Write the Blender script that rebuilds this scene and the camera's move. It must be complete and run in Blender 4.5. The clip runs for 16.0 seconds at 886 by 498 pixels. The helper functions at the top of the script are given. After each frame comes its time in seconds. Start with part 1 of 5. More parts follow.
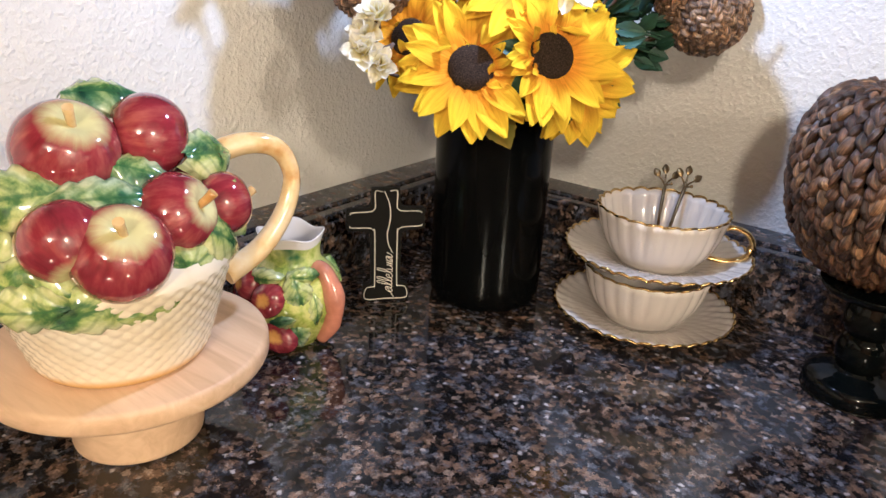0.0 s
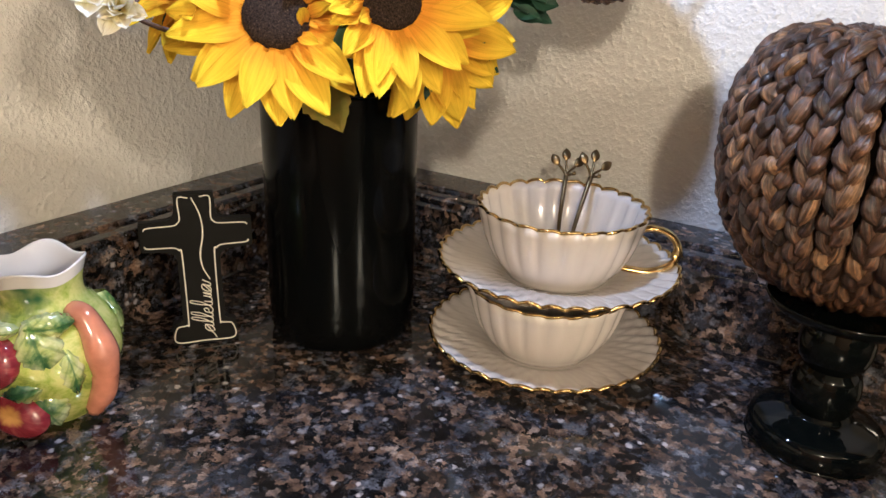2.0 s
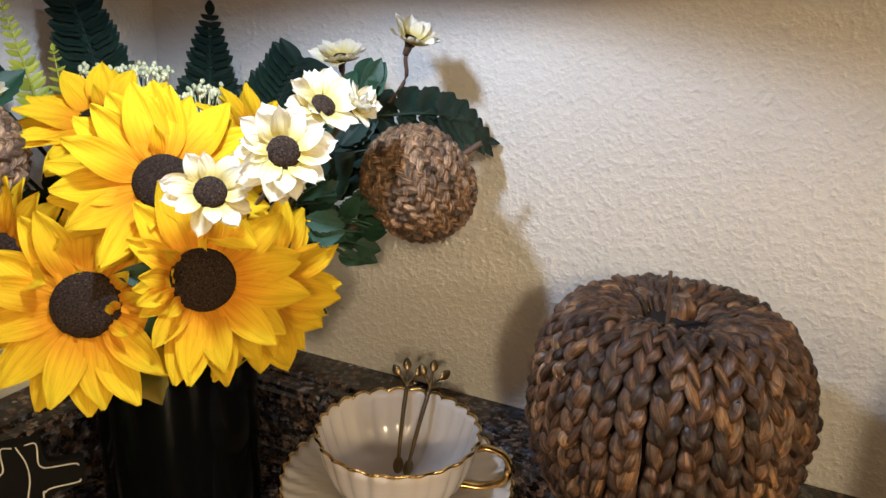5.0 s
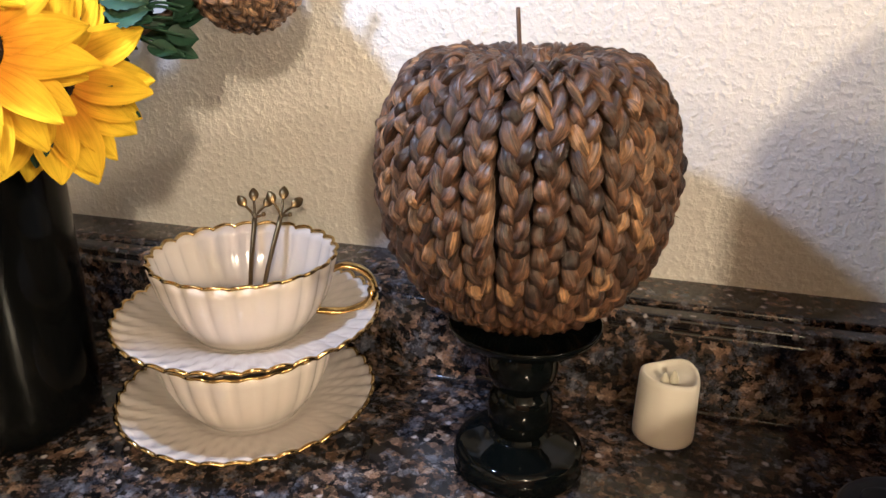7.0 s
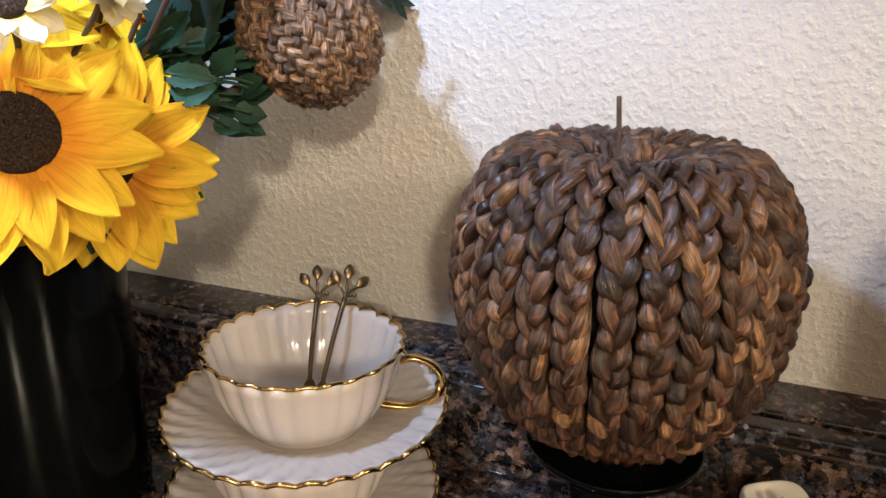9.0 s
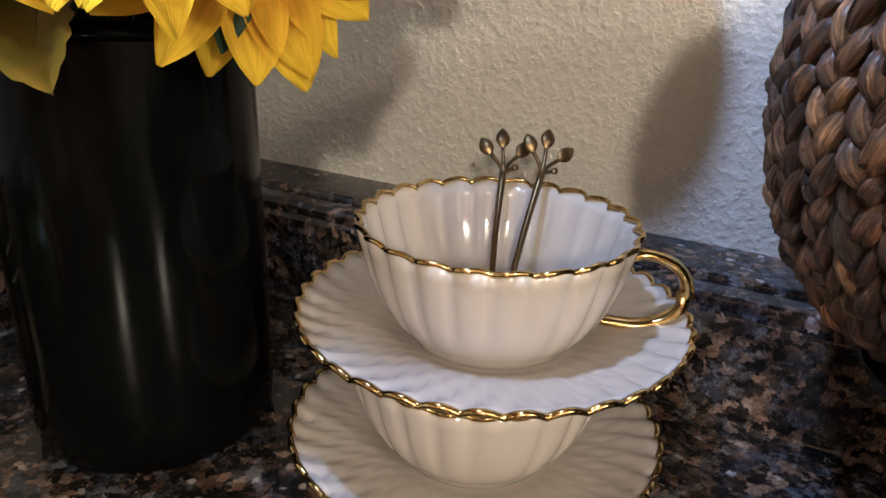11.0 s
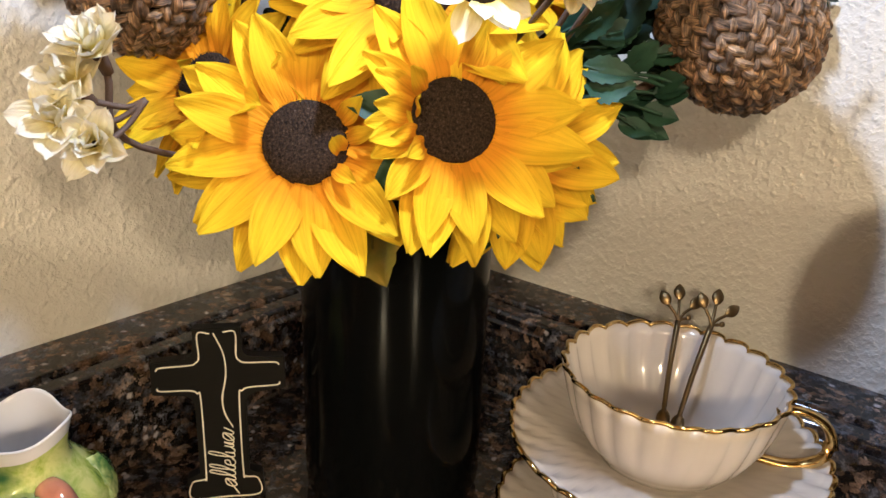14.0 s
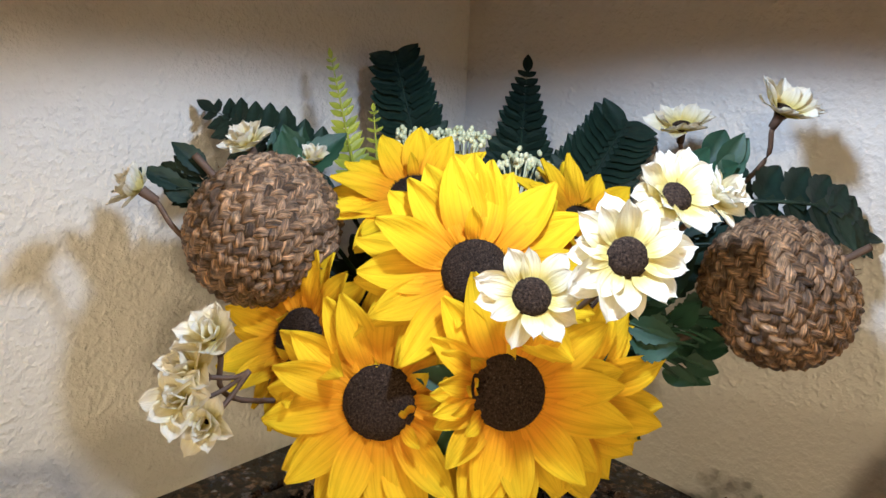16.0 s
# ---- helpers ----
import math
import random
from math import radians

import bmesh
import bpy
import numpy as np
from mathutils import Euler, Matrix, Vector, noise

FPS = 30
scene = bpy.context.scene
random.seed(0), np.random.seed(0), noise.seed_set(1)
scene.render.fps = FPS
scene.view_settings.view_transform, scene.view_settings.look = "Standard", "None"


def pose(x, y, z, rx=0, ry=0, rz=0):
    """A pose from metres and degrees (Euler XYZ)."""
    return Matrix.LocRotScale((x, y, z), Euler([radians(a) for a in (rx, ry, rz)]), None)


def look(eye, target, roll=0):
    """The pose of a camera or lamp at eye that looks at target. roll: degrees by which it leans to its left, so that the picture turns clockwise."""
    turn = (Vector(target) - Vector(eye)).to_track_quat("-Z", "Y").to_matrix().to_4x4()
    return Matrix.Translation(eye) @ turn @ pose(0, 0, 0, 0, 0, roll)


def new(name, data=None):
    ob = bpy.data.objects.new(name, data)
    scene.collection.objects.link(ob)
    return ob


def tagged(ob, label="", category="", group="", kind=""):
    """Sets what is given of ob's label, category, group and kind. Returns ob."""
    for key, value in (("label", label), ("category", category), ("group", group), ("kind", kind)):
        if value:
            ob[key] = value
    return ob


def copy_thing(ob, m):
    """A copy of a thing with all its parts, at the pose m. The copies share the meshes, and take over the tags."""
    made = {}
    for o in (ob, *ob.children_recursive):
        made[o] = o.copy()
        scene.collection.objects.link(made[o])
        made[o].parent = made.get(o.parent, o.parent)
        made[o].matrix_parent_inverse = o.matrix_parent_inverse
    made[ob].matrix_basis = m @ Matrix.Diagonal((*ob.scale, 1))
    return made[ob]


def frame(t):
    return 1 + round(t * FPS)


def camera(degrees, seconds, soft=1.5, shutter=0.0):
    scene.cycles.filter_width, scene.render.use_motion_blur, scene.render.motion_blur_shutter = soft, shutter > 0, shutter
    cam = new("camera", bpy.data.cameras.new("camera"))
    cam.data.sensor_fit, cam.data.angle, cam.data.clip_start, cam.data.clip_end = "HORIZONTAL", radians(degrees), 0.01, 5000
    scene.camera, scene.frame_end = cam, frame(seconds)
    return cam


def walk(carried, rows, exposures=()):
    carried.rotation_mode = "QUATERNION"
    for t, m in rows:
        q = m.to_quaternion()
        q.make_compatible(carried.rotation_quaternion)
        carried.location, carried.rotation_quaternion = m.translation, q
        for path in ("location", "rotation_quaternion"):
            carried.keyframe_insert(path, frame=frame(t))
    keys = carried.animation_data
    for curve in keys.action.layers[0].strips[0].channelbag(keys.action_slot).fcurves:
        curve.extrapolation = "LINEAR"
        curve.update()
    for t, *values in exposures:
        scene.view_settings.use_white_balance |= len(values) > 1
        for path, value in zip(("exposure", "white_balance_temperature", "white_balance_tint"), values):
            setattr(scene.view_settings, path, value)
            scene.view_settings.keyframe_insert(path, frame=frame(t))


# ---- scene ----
cam = camera(63.1, 16.0)
PATH = [
    (0, (0.5350, -0.7260, 0.3000), (-0.5661, 0.7661, -0.4491), 2.90),
    (0.5, (0.5500, -0.7030, 0.2920), (-0.4650, 0.8480, -0.4590), 2.60),
    (1, (0.5440, -0.6590, 0.2790), (-0.4288, 0.9137, -0.4828), 2.20),
    (1.5, (0.5170, -0.5940, 0.2650), (-0.4257, 0.9916, -0.5078), 2.50),
    (2, (0.5000, -0.5630, 0.2560), (-0.4560, 1.0270, -0.4910), 2.40),
    (2.5, (0.4860, -0.5450, 0.2990), (-0.5149, 1.0418, -0.3939), 2.50),
    (3, (0.4700, -0.5410, 0.3640), (-0.5450, 1.0200, -0.3660), 2.60),
    (3.5, (0.4750, -0.5480, 0.4210), (-0.5529, 1.0148, -0.2869), 2.60),
    (4, (0.4830, -0.5530, 0.4310), (-0.5252, 1.0473, -0.2191), 2.50),
    (4.5, (0.4890, -0.5500, 0.4220), (-0.4328, 1.1086, -0.2099), 2.50),
    (5, (0.5320, -0.5170, 0.3750), (-0.2491, 1.2212, -0.2321), 2.50),
    (5.2, (0.5580, -0.5030, 0.3580), (-0.2130, 1.2390, -0.2510), 3.30),
    (7.4, (0.5581, -0.4933, 0.2271), (0.1127, 1.3187, -0.4926), 1.35),
    (7.5, (0.5581, -0.4933, 0.2191), (0.1105, 1.3328, -0.4627), 2.05),
    (8, (0.5522, -0.4827, 0.2726), (0.0981, 1.3385, -0.4180), 1.64),
    (8.5, (0.5534, -0.4692, 0.2754), (0.0297, 1.3426, -0.3904), 1.64),
    (9, (0.5336, -0.4513, 0.2868), (-0.1313, 1.3246, -0.3488), 0.81),
    (9.5, (0.5047, -0.4336, 0.2748), (-0.2400, 1.3065, -0.3714), -0.05),
    (10, (0.4657, -0.3954, 0.2346), (-0.3627, 1.2859, -0.4632), -0.40),
    (10.2, (0.4560, -0.3844, 0.2145), (-0.3834, 1.2895, -0.4881), 0.41),
    (12.3, (0.4135, -0.4043, 0.1991), (-0.4354, 1.2172, -0.6073), 2.90),
    (12.5, (0.4060, -0.4133, 0.2015), (-0.2907, 0.8736, -0.4437), 2.90),
    (13, (0.3954, -0.4290, 0.2059), (-0.5673, 1.1607, -0.5331), 2.90),
    (13.5, (0.4290, -0.4473, 0.2460), (-0.4809, 0.7485, -0.3027), 2.25),
    (14, (0.4450, -0.4630, 0.2830), (-0.7400, 1.0040, -0.3830), 2.30),
    (14.5, (0.4510, -0.4630, 0.3500), (-0.7570, 0.9690, -0.3500), 2.60),
    (15, (0.4550, -0.4640, 0.3920), (-0.7980, 0.9650, -0.2310), 2.60),
    (15.5, (0.4590, -0.4650, 0.3950), (-0.8413, 0.9444, -0.1731), 2.50),
    (16, (0.4560, -0.4700, 0.3860), (-0.9160, 0.8810, -0.1550), 2.30),
]
EXPOSURES = [(0, -0.53, 4800, 13), (1.5, -0.51, 4850, 12), (2.5, -0.67, 5000, 11), (3.0, -0.87, 5250, 10), (3.5, -1.04, 5350, 9), (4.5, -1.17, 5550, 8), (5.2, -1.12, 5500, 8), (7.4, -0.26, 5150, 14),
             (8, -0.49, 5150, 13), (9, -0.69, 5050, 12), (10.2, -0.79, 4650, 12), (12.3, -0.52, 5250, 11), (13, -0.62, 5450, 10), (14, -0.69, 5400, 10), (14.5, -0.92, 5350, 8), (15, -1.17, 5350, 8), (16, -1.22, 5350, 7)]
walk(cam, [(t, look(eye, target, roll)) for t, eye, target, roll in PATH], EXPOSURES)

# ---- world and lights ----
world = bpy.data.worlds.new("world")
scene.world = world
world.use_nodes = True
world.node_tree.nodes["Background"].inputs["Color"].default_value = (1.0, 0.85, 0.7, 1)
world.node_tree.nodes["Background"].inputs["Strength"].default_value = 0.02


def puck_light(x, y, z, watts, colour, cone=150, blend=0.25):
    data = bpy.data.lights.new("puck_lamp", "SPOT")
    data.energy, data.color, data.shadow_soft_size = watts, colour, 0.012
    data.spot_size, data.spot_blend = radians(cone), blend
    ob = new("puck_lamp", data)
    ob.location = (x, y, z)
    return ob


COOL = (0.81, 0.88, 1.0)
puck_light(0.318, -0.278, 0.456, 6.7, COOL, 157, 0.21)


def room_or_fill_lamp(place, watts, size):
    data = bpy.data.lights.new("room_or_fill_lamp", "POINT")
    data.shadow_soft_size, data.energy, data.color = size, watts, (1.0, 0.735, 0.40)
    ob = new("room_or_fill_lamp", data)
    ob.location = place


# warm lamp hanging out in the kitchen, and a fill added for left wall
room_or_fill_lamp((1.75, -2.93, 1.33), 285.0, 0.11)
# unseen second light, added only to brighten the left wall
room_or_fill_lamp((3.30, -1.55, 1.33), 215.0, 0.12)


# ---- materials ----
class Mat:
    """A node material with short ways to add nodes."""

    def __init__(self, name, rough=0.5, metal=0.0, coat=0.0, spec=0.5):
        self.m = bpy.data.materials.new(name)
        self.m.use_nodes = True
        self.t = self.m.node_tree
        self.b = self.t.nodes["Principled BSDF"]
        self.b.inputs["Roughness"].default_value = rough
        self.b.inputs["Metallic"].default_value = metal
        self.b.inputs["Coat Weight"].default_value = coat
        self.b.inputs["Coat Roughness"].default_value = 0.05
        self.b.inputs["Specular IOR Level"].default_value = spec

    def node(self, kind, **ins):
        n = self.t.nodes.new(kind)
        for k, v in ins.items():
            k = k.replace("_", " ")
            if hasattr(v, "is_linked"):
                self.t.links.new(v, n.inputs[k])
            else:
                n.inputs[k].default_value = v
        return n

    def coords(self, which="Object", scale=(1, 1, 1), rot=(0, 0, 0)):
        c = self.t.nodes.new("ShaderNodeTexCoord")
        mp = self.t.nodes.new("ShaderNodeMapping")
        self.t.links.new(c.outputs[which], mp.inputs["Vector"])
        mp.inputs["Scale"].default_value, mp.inputs["Rotation"].default_value = scale, rot
        return mp.outputs["Vector"]

    def noise(self, vec, scale, detail=4, rough=0.55, dist=0.0):
        return self.node("ShaderNodeTexNoise", Vector=vec, Scale=scale, Detail=detail, Roughness=rough, Distortion=dist).outputs["Fac"]

    def ramp(self, fac, stops, mode="LINEAR"):
        r = self.t.nodes.new("ShaderNodeValToRGB")
        r.color_ramp.interpolation = mode
        els = r.color_ramp.elements
        while len(els) < len(stops):
            els.new(0.5)
        for e, (p, c) in zip(els, stops):
            e.position = p
            e.color = (*c, 1) if len(c) == 3 else c
        self.t.links.new(fac, r.inputs["Fac"])
        return r.outputs["Color"]

    def mix(self, fac, a, b, blend="MIX"):
        n = self.t.nodes.new("ShaderNodeMix")
        n.data_type, n.blend_type = "RGBA", blend
        for i, v in ((0, fac), (6, a), (7, b)):
            if hasattr(v, "is_linked"):
                self.t.links.new(v, n.inputs[i])
            elif i == 0:
                n.inputs[i].default_value = v
            else:
                n.inputs[i].default_value = (*v, 1)
        return n.outputs[2]

    def math(self, op, a, b=0.0):
        n = self.t.nodes.new("ShaderNodeMath")
        n.operation = op
        for i, v in enumerate((a, b)):
            if hasattr(v, "is_linked"):
                self.t.links.new(v, n.inputs[i])
            else:
                n.inputs[i].default_value = v
        return n.outputs[0]

    def colour(self, c):
        if hasattr(c, "is_linked"):
            self.t.links.new(c, self.b.inputs["Base Color"])
        else:
            self.b.inputs["Base Color"].default_value = (*c, 1)
        return self

    def bump(self, h, strength=0.3, distance=0.001):
        n = self.node("ShaderNodeBump", Height=h, Strength=strength, Distance=distance)
        self.t.links.new(n.outputs["Normal"], self.b.inputs["Normal"])
        return self

    def link(self, out, name):
        self.t.links.new(out, self.b.inputs[name])
        return self

    def island(self):
        return self.t.nodes.new("ShaderNodeNewGeometry").outputs["Random Per Island"]

    def each(self):
        return self.t.nodes.new("ShaderNodeObjectInfo").outputs["Random"]

    def uv(self):
        s = self.t.nodes.new("ShaderNodeSeparateXYZ")
        u = self.t.nodes.new("ShaderNodeUVMap")
        u.uv_map = "UVMap"
        self.t.links.new(u.outputs["UV"], s.inputs[0])
        return s.outputs["X"], s.outputs["Y"], u.outputs["UV"]


def paint_material():
    m = Mat("cream_wall_paint", rough=0.6)
    v = m.coords()
    blot = m.noise(v, 3.0, 3)
    m.colour(m.ramp(blot, [(0.3, (0.70, 0.665, 0.61)), (0.7, (0.76, 0.73, 0.68))]))
    peel = m.ramp(m.noise(v, 165, 3, 0.5), [(0.42, (0, 0, 0)), (0.72, (1, 1, 1))], "EASE")
    knots = m.ramp(m.noise(m.coords(rot=(0.5, 0.9, 0.2)), 330, 2, 0.5), [(0.40, (0, 0, 0)), (0.75, (1, 1, 1))], "EASE")
    fine = m.noise(v, 900, 2)
    h = m.math("ADD", peel, m.math("MULTIPLY", knots, 0.45))
    m.bump(m.math("ADD", h, m.math("MULTIPLY", fine, 0.12)), 0.55, 0.0014)
    return m.m


def granite_material():
    m = Mat("dark_granite_laminate", rough=0.1, spec=0.55)
    v = m.coords()
    v2 = m.coords(rot=(0.7, 1.1, 0.4))

    def ragged(vec, amount):
        warp = m.node("ShaderNodeTexNoise", Vector=vec, Scale=260.0, Detail=5.0, Roughness=0.7)
        sc = m.t.nodes.new("ShaderNodeVectorMath")
        sc.operation = "SCALE"
        sc.inputs["Scale"].default_value = amount
        m.t.links.new(warp.outputs["Color"], sc.inputs[0])
        wv = m.node("ShaderNodeVectorMath", Vector=vec)
        wv.operation = "ADD"
        m.t.links.new(sc.outputs[0], wv.inputs[1])
        return wv.outputs[0]

    def cells(vec, scale):
        n = m.node("ShaderNodeTexVoronoi", Vector=vec, Scale=scale)
        s = m.t.nodes.new("ShaderNodeSeparateColor")
        m.t.links.new(n.outputs["Color"], s.inputs[0])
        return s.outputs[0], s.outputs[1], n.outputs["Distance"]
    w, w2 = ragged(v, 0.0105), ragged(v2, 0.0120)
    warm = m.ramp(cells(w, 215.0)[0], [(0.0, (0.006, 0.006, 0.006)), (0.42, (0.018, 0.015, 0.013)), (0.66, (0.080, 0.051, 0.035)), (0.86, (0.165, 0.108, 0.072)), (1.0, (0.22, 0.175, 0.145))])
    cool = m.ramp(cells(w2, 190.0)[0], [(0.0, (0.007, 0.007, 0.008)), (0.40, (0.023, 0.024, 0.029)), (0.70, (0.058, 0.063, 0.080)), (0.90, (0.105, 0.112, 0.135)), (1.0, (0.18, 0.18, 0.195))])
    col = m.mix(m.ramp(m.noise(v, 58, 6, 0.72), [(0.47, (0, 0, 0)), (0.58, (1, 1, 1))]), warm, cool)
    black = m.ramp(m.noise(v2, 82, 8, 0.76, 0.1), [(0.42, (0.32, 0.32, 0.33)), (0.58, (1, 1, 1))])
    col = m.mix(1.0, col, black, "MULTIPLY")
    grain = m.ramp(m.noise(v, 820, 4, 0.7), [(0.34, (0.58, 0.58, 0.58)), (0.66, (1.50, 1.47, 1.44))])
    col = m.mix(1.0, col, grain, "MULTIPLY")
    one, pick, dist = cells(ragged(v, 0.006), 150.0)
    chip = m.math("MULTIPLY", m.math("GREATER_THAN", pick, 0.90), m.ramp(dist, [(0.18, (0.8, 0.8, 0.8)), (0.36, (0, 0, 0))]))
    col = m.mix(chip, col, (0.36, 0.34, 0.35))
    cloud = m.ramp(m.noise(v, 20, 4, 0.6), [(0.34, (0.86, 0.86, 0.91)), (0.68, (1.90, 1.84, 1.80))])
    m.colour(m.mix(1.0, col, cloud, "MULTIPLY"))
    m.link(m.ramp(m.noise(v, 35, 3), [(0.3, (0.055, 0.055, 0.055)), (0.7, (0.10, 0.10, 0.10))]), "Roughness")
    m.bump(m.noise(v, 90, 2), 0.05, 0.001)
    return m.m


def glaze(name, col, rough=0.09, coat=0.6, var=0.06, scale=25):
    m = Mat(name, rough=rough, coat=coat)
    n = m.noise(m.coords(), scale, 4)
    lo, hi = tuple(c * (1 - var) for c in col), tuple(min(1, c * (1 + var)) for c in col)
    m.colour(m.ramp(n, [(0.3, lo), (0.7, hi)]))
    m.bump(m.noise(m.coords(), 60, 2), 0.03, 0.001)
    return m.m


def gold_material():
    m = Mat("polished_gold", rough=0.16, metal=1.0)
    n = m.noise(m.coords(), 120, 3)
    m.colour(m.ramp(n, [(0.3, (0.40, 0.26, 0.08)), (0.7, (0.80, 0.57, 0.22))]))
    m.bump(n, 0.08, 0.0008)
    return m.m


def straw_material(name, dark, mid, light, low=0.10, high=2.5, coat=0.0):
    m = Mat(name, rough=0.42, spec=0.6, coat=coat)
    m.b.inputs["Coat Roughness"].default_value = 0.28
    u, v, uv = m.uv()
    mp = m.node("ShaderNodeMapping", Vector=uv)
    mp.inputs["Scale"].default_value = (26, 0.9, 1)
    isl = m.math("FRACT", m.math("ADD", m.island(), m.each()))
    comb = m.node("ShaderNodeVectorMath", Vector=mp.outputs[0])
    comb.operation = "ADD"
    shift = m.t.nodes.new("ShaderNodeCombineXYZ")
    m.t.links.new(m.math("MULTIPLY", isl, 37.0), shift.inputs[2])
    m.t.links.new(shift.outputs[0], comb.inputs[1])
    fib = m.noise(comb.outputs[0], 1.0, 5, 0.65)
    base = m.ramp(isl, [(0.0, dark), (0.45, mid), (0.8, mid), (1.0, light)])
    streak = m.ramp(fib, [(0.36, (low, low * 0.9, low * 0.8)), (0.46, (0.65, 0.62, 0.60)), (0.55, (1.05, 1.02, 1.0)), (0.68, (high, high * 0.93, high * 0.82))])
    col = m.mix(1.0, base, streak, "MULTIPLY")
    mp2 = m.node("ShaderNodeMapping", Vector=uv)
    mp2.inputs["Scale"].default_value = (6, 2.6, 1)
    comb2 = m.node("ShaderNodeVectorMath", Vector=mp2.outputs[0])
    comb2.operation = "ADD"
    m.t.links.new(shift.outputs[0], comb2.inputs[1])
    mott = m.noise(comb2.outputs[0], 1.0, 4, 0.6, 0.3)
    patch = m.ramp(mott, [(0.36, (0.42, 0.40, 0.38)), (0.52, (0.95, 0.93, 0.90)), (0.68, (1.65, 1.55, 1.42))])
    m.colour(m.mix(1.0, col, patch, "MULTIPLY"))
    m.bump(m.math("ADD", fib, m.math("MULTIPLY", mott, 1.2)), 1.0, 0.0020)
    m.link(m.ramp(fib, [(0.3, (0.46, 0.46, 0.46)), (0.7, (0.24, 0.24, 0.24))]), "Roughness")
    return m.m


def petal_material(name, base, mid, tip, thin=0.25, vein_dark=0.80):
    m = Mat(name, rough=0.7, spec=0.12)
    u, v, uv = m.uv()
    mp = m.node("ShaderNodeMapping", Vector=uv)
    mp.inputs["Scale"].default_value = (14, 0.7, 1)
    vein = m.noise(mp.outputs[0], 1.0, 4, 0.6)
    col = m.ramp(v, [(0.0, base), (0.18, base), (0.45, mid), (0.78, tip)])
    tint = m.ramp(vein, [(0.34, (vein_dark, vein_dark * 0.95, vein_dark * 0.88)), (0.5, (0.97, 0.96, 0.95)), (0.7, (1.05, 1.05, 1.05))])
    col = m.mix(1.0, col, tint, "MULTIPLY")
    vary = m.ramp(m.each(), [(0.0, (0.9, 0.86, 0.8)), (1.0, (1.06, 1.04, 1.0))])
    m.colour(m.mix(1.0, col, vary, "MULTIPLY"))
    mp2 = m.node("ShaderNodeMapping", Vector=uv)
    mp2.inputs["Scale"].default_value = (9, 0.5, 1)
    m.bump(m.noise(mp2.outputs[0], 1.0, 4), 0.85, 0.0015)
    tr = m.node("ShaderNodeBsdfTranslucent", Color=m.b.inputs["Base Color"].links[0].from_socket)
    mx = m.node("ShaderNodeMixShader", Fac=thin)
    m.t.links.new(m.b.outputs[0], mx.inputs[1])
    m.t.links.new(tr.outputs[0], mx.inputs[2])
    m.t.links.new(mx.outputs[0], m.t.nodes["Material Output"].inputs["Surface"])
    return m.m


def disc_material():
    m = Mat("dark_brown_flower_disc", rough=0.95, spec=0.15)
    v = m.coords()
    n = m.noise(v, 900, 3, 0.7)
    m.colour(m.ramp(n, [(0.35, (0.008, 0.005, 0.004)), (0.62, (0.05, 0.032, 0.022)), (0.8, (0.16, 0.12, 0.09))]))
    m.bump(n, 0.6, 0.0012)
    return m.m


def wood_material():
    m = Mat("pale_turned_wood", rough=0.5)
    v = m.coords(scale=(6, 60, 60), rot=(0, 0, 0.5))
    g = m.noise(v, 1.6, 5, 0.6, 0.8)
    m.colour(m.ramp(g, [(0.25, (0.52, 0.34, 0.19)), (0.55, (0.66, 0.46, 0.28)), (0.8, (0.73, 0.54, 0.35))]))
    m.bump(g, 0.15, 0.0006)
    return m.m


def red_apple_material(name, pale, reach, end):
    m = Mat(name, rough=0.07, coat=0.8)
    u, v, uv = m.uv()
    n = m.noise(m.coords("UV", (14, 2.2, 1)), 1.0, 5, 0.6)
    wob = m.math("ADD", v, m.math("MULTIPLY", m.math("SUBTRACT", n, 0.5), 0.16))
    skin = m.ramp(n, [(0.25, (0.100, 0.010, 0.018)), (0.50, (0.235, 0.024, 0.036)), (0.78, (0.41, 0.115, 0.090))])
    m.colour(m.mix(m.ramp(wob, [(reach * 0.42, (1, 1, 1)), (reach * 0.63, (0.75, 0.75, 0.75)), (reach, (0, 0, 0)), (0.88, (0, 0, 0)), (0.95, (end, end, end))]), skin, pale))
    return m.m


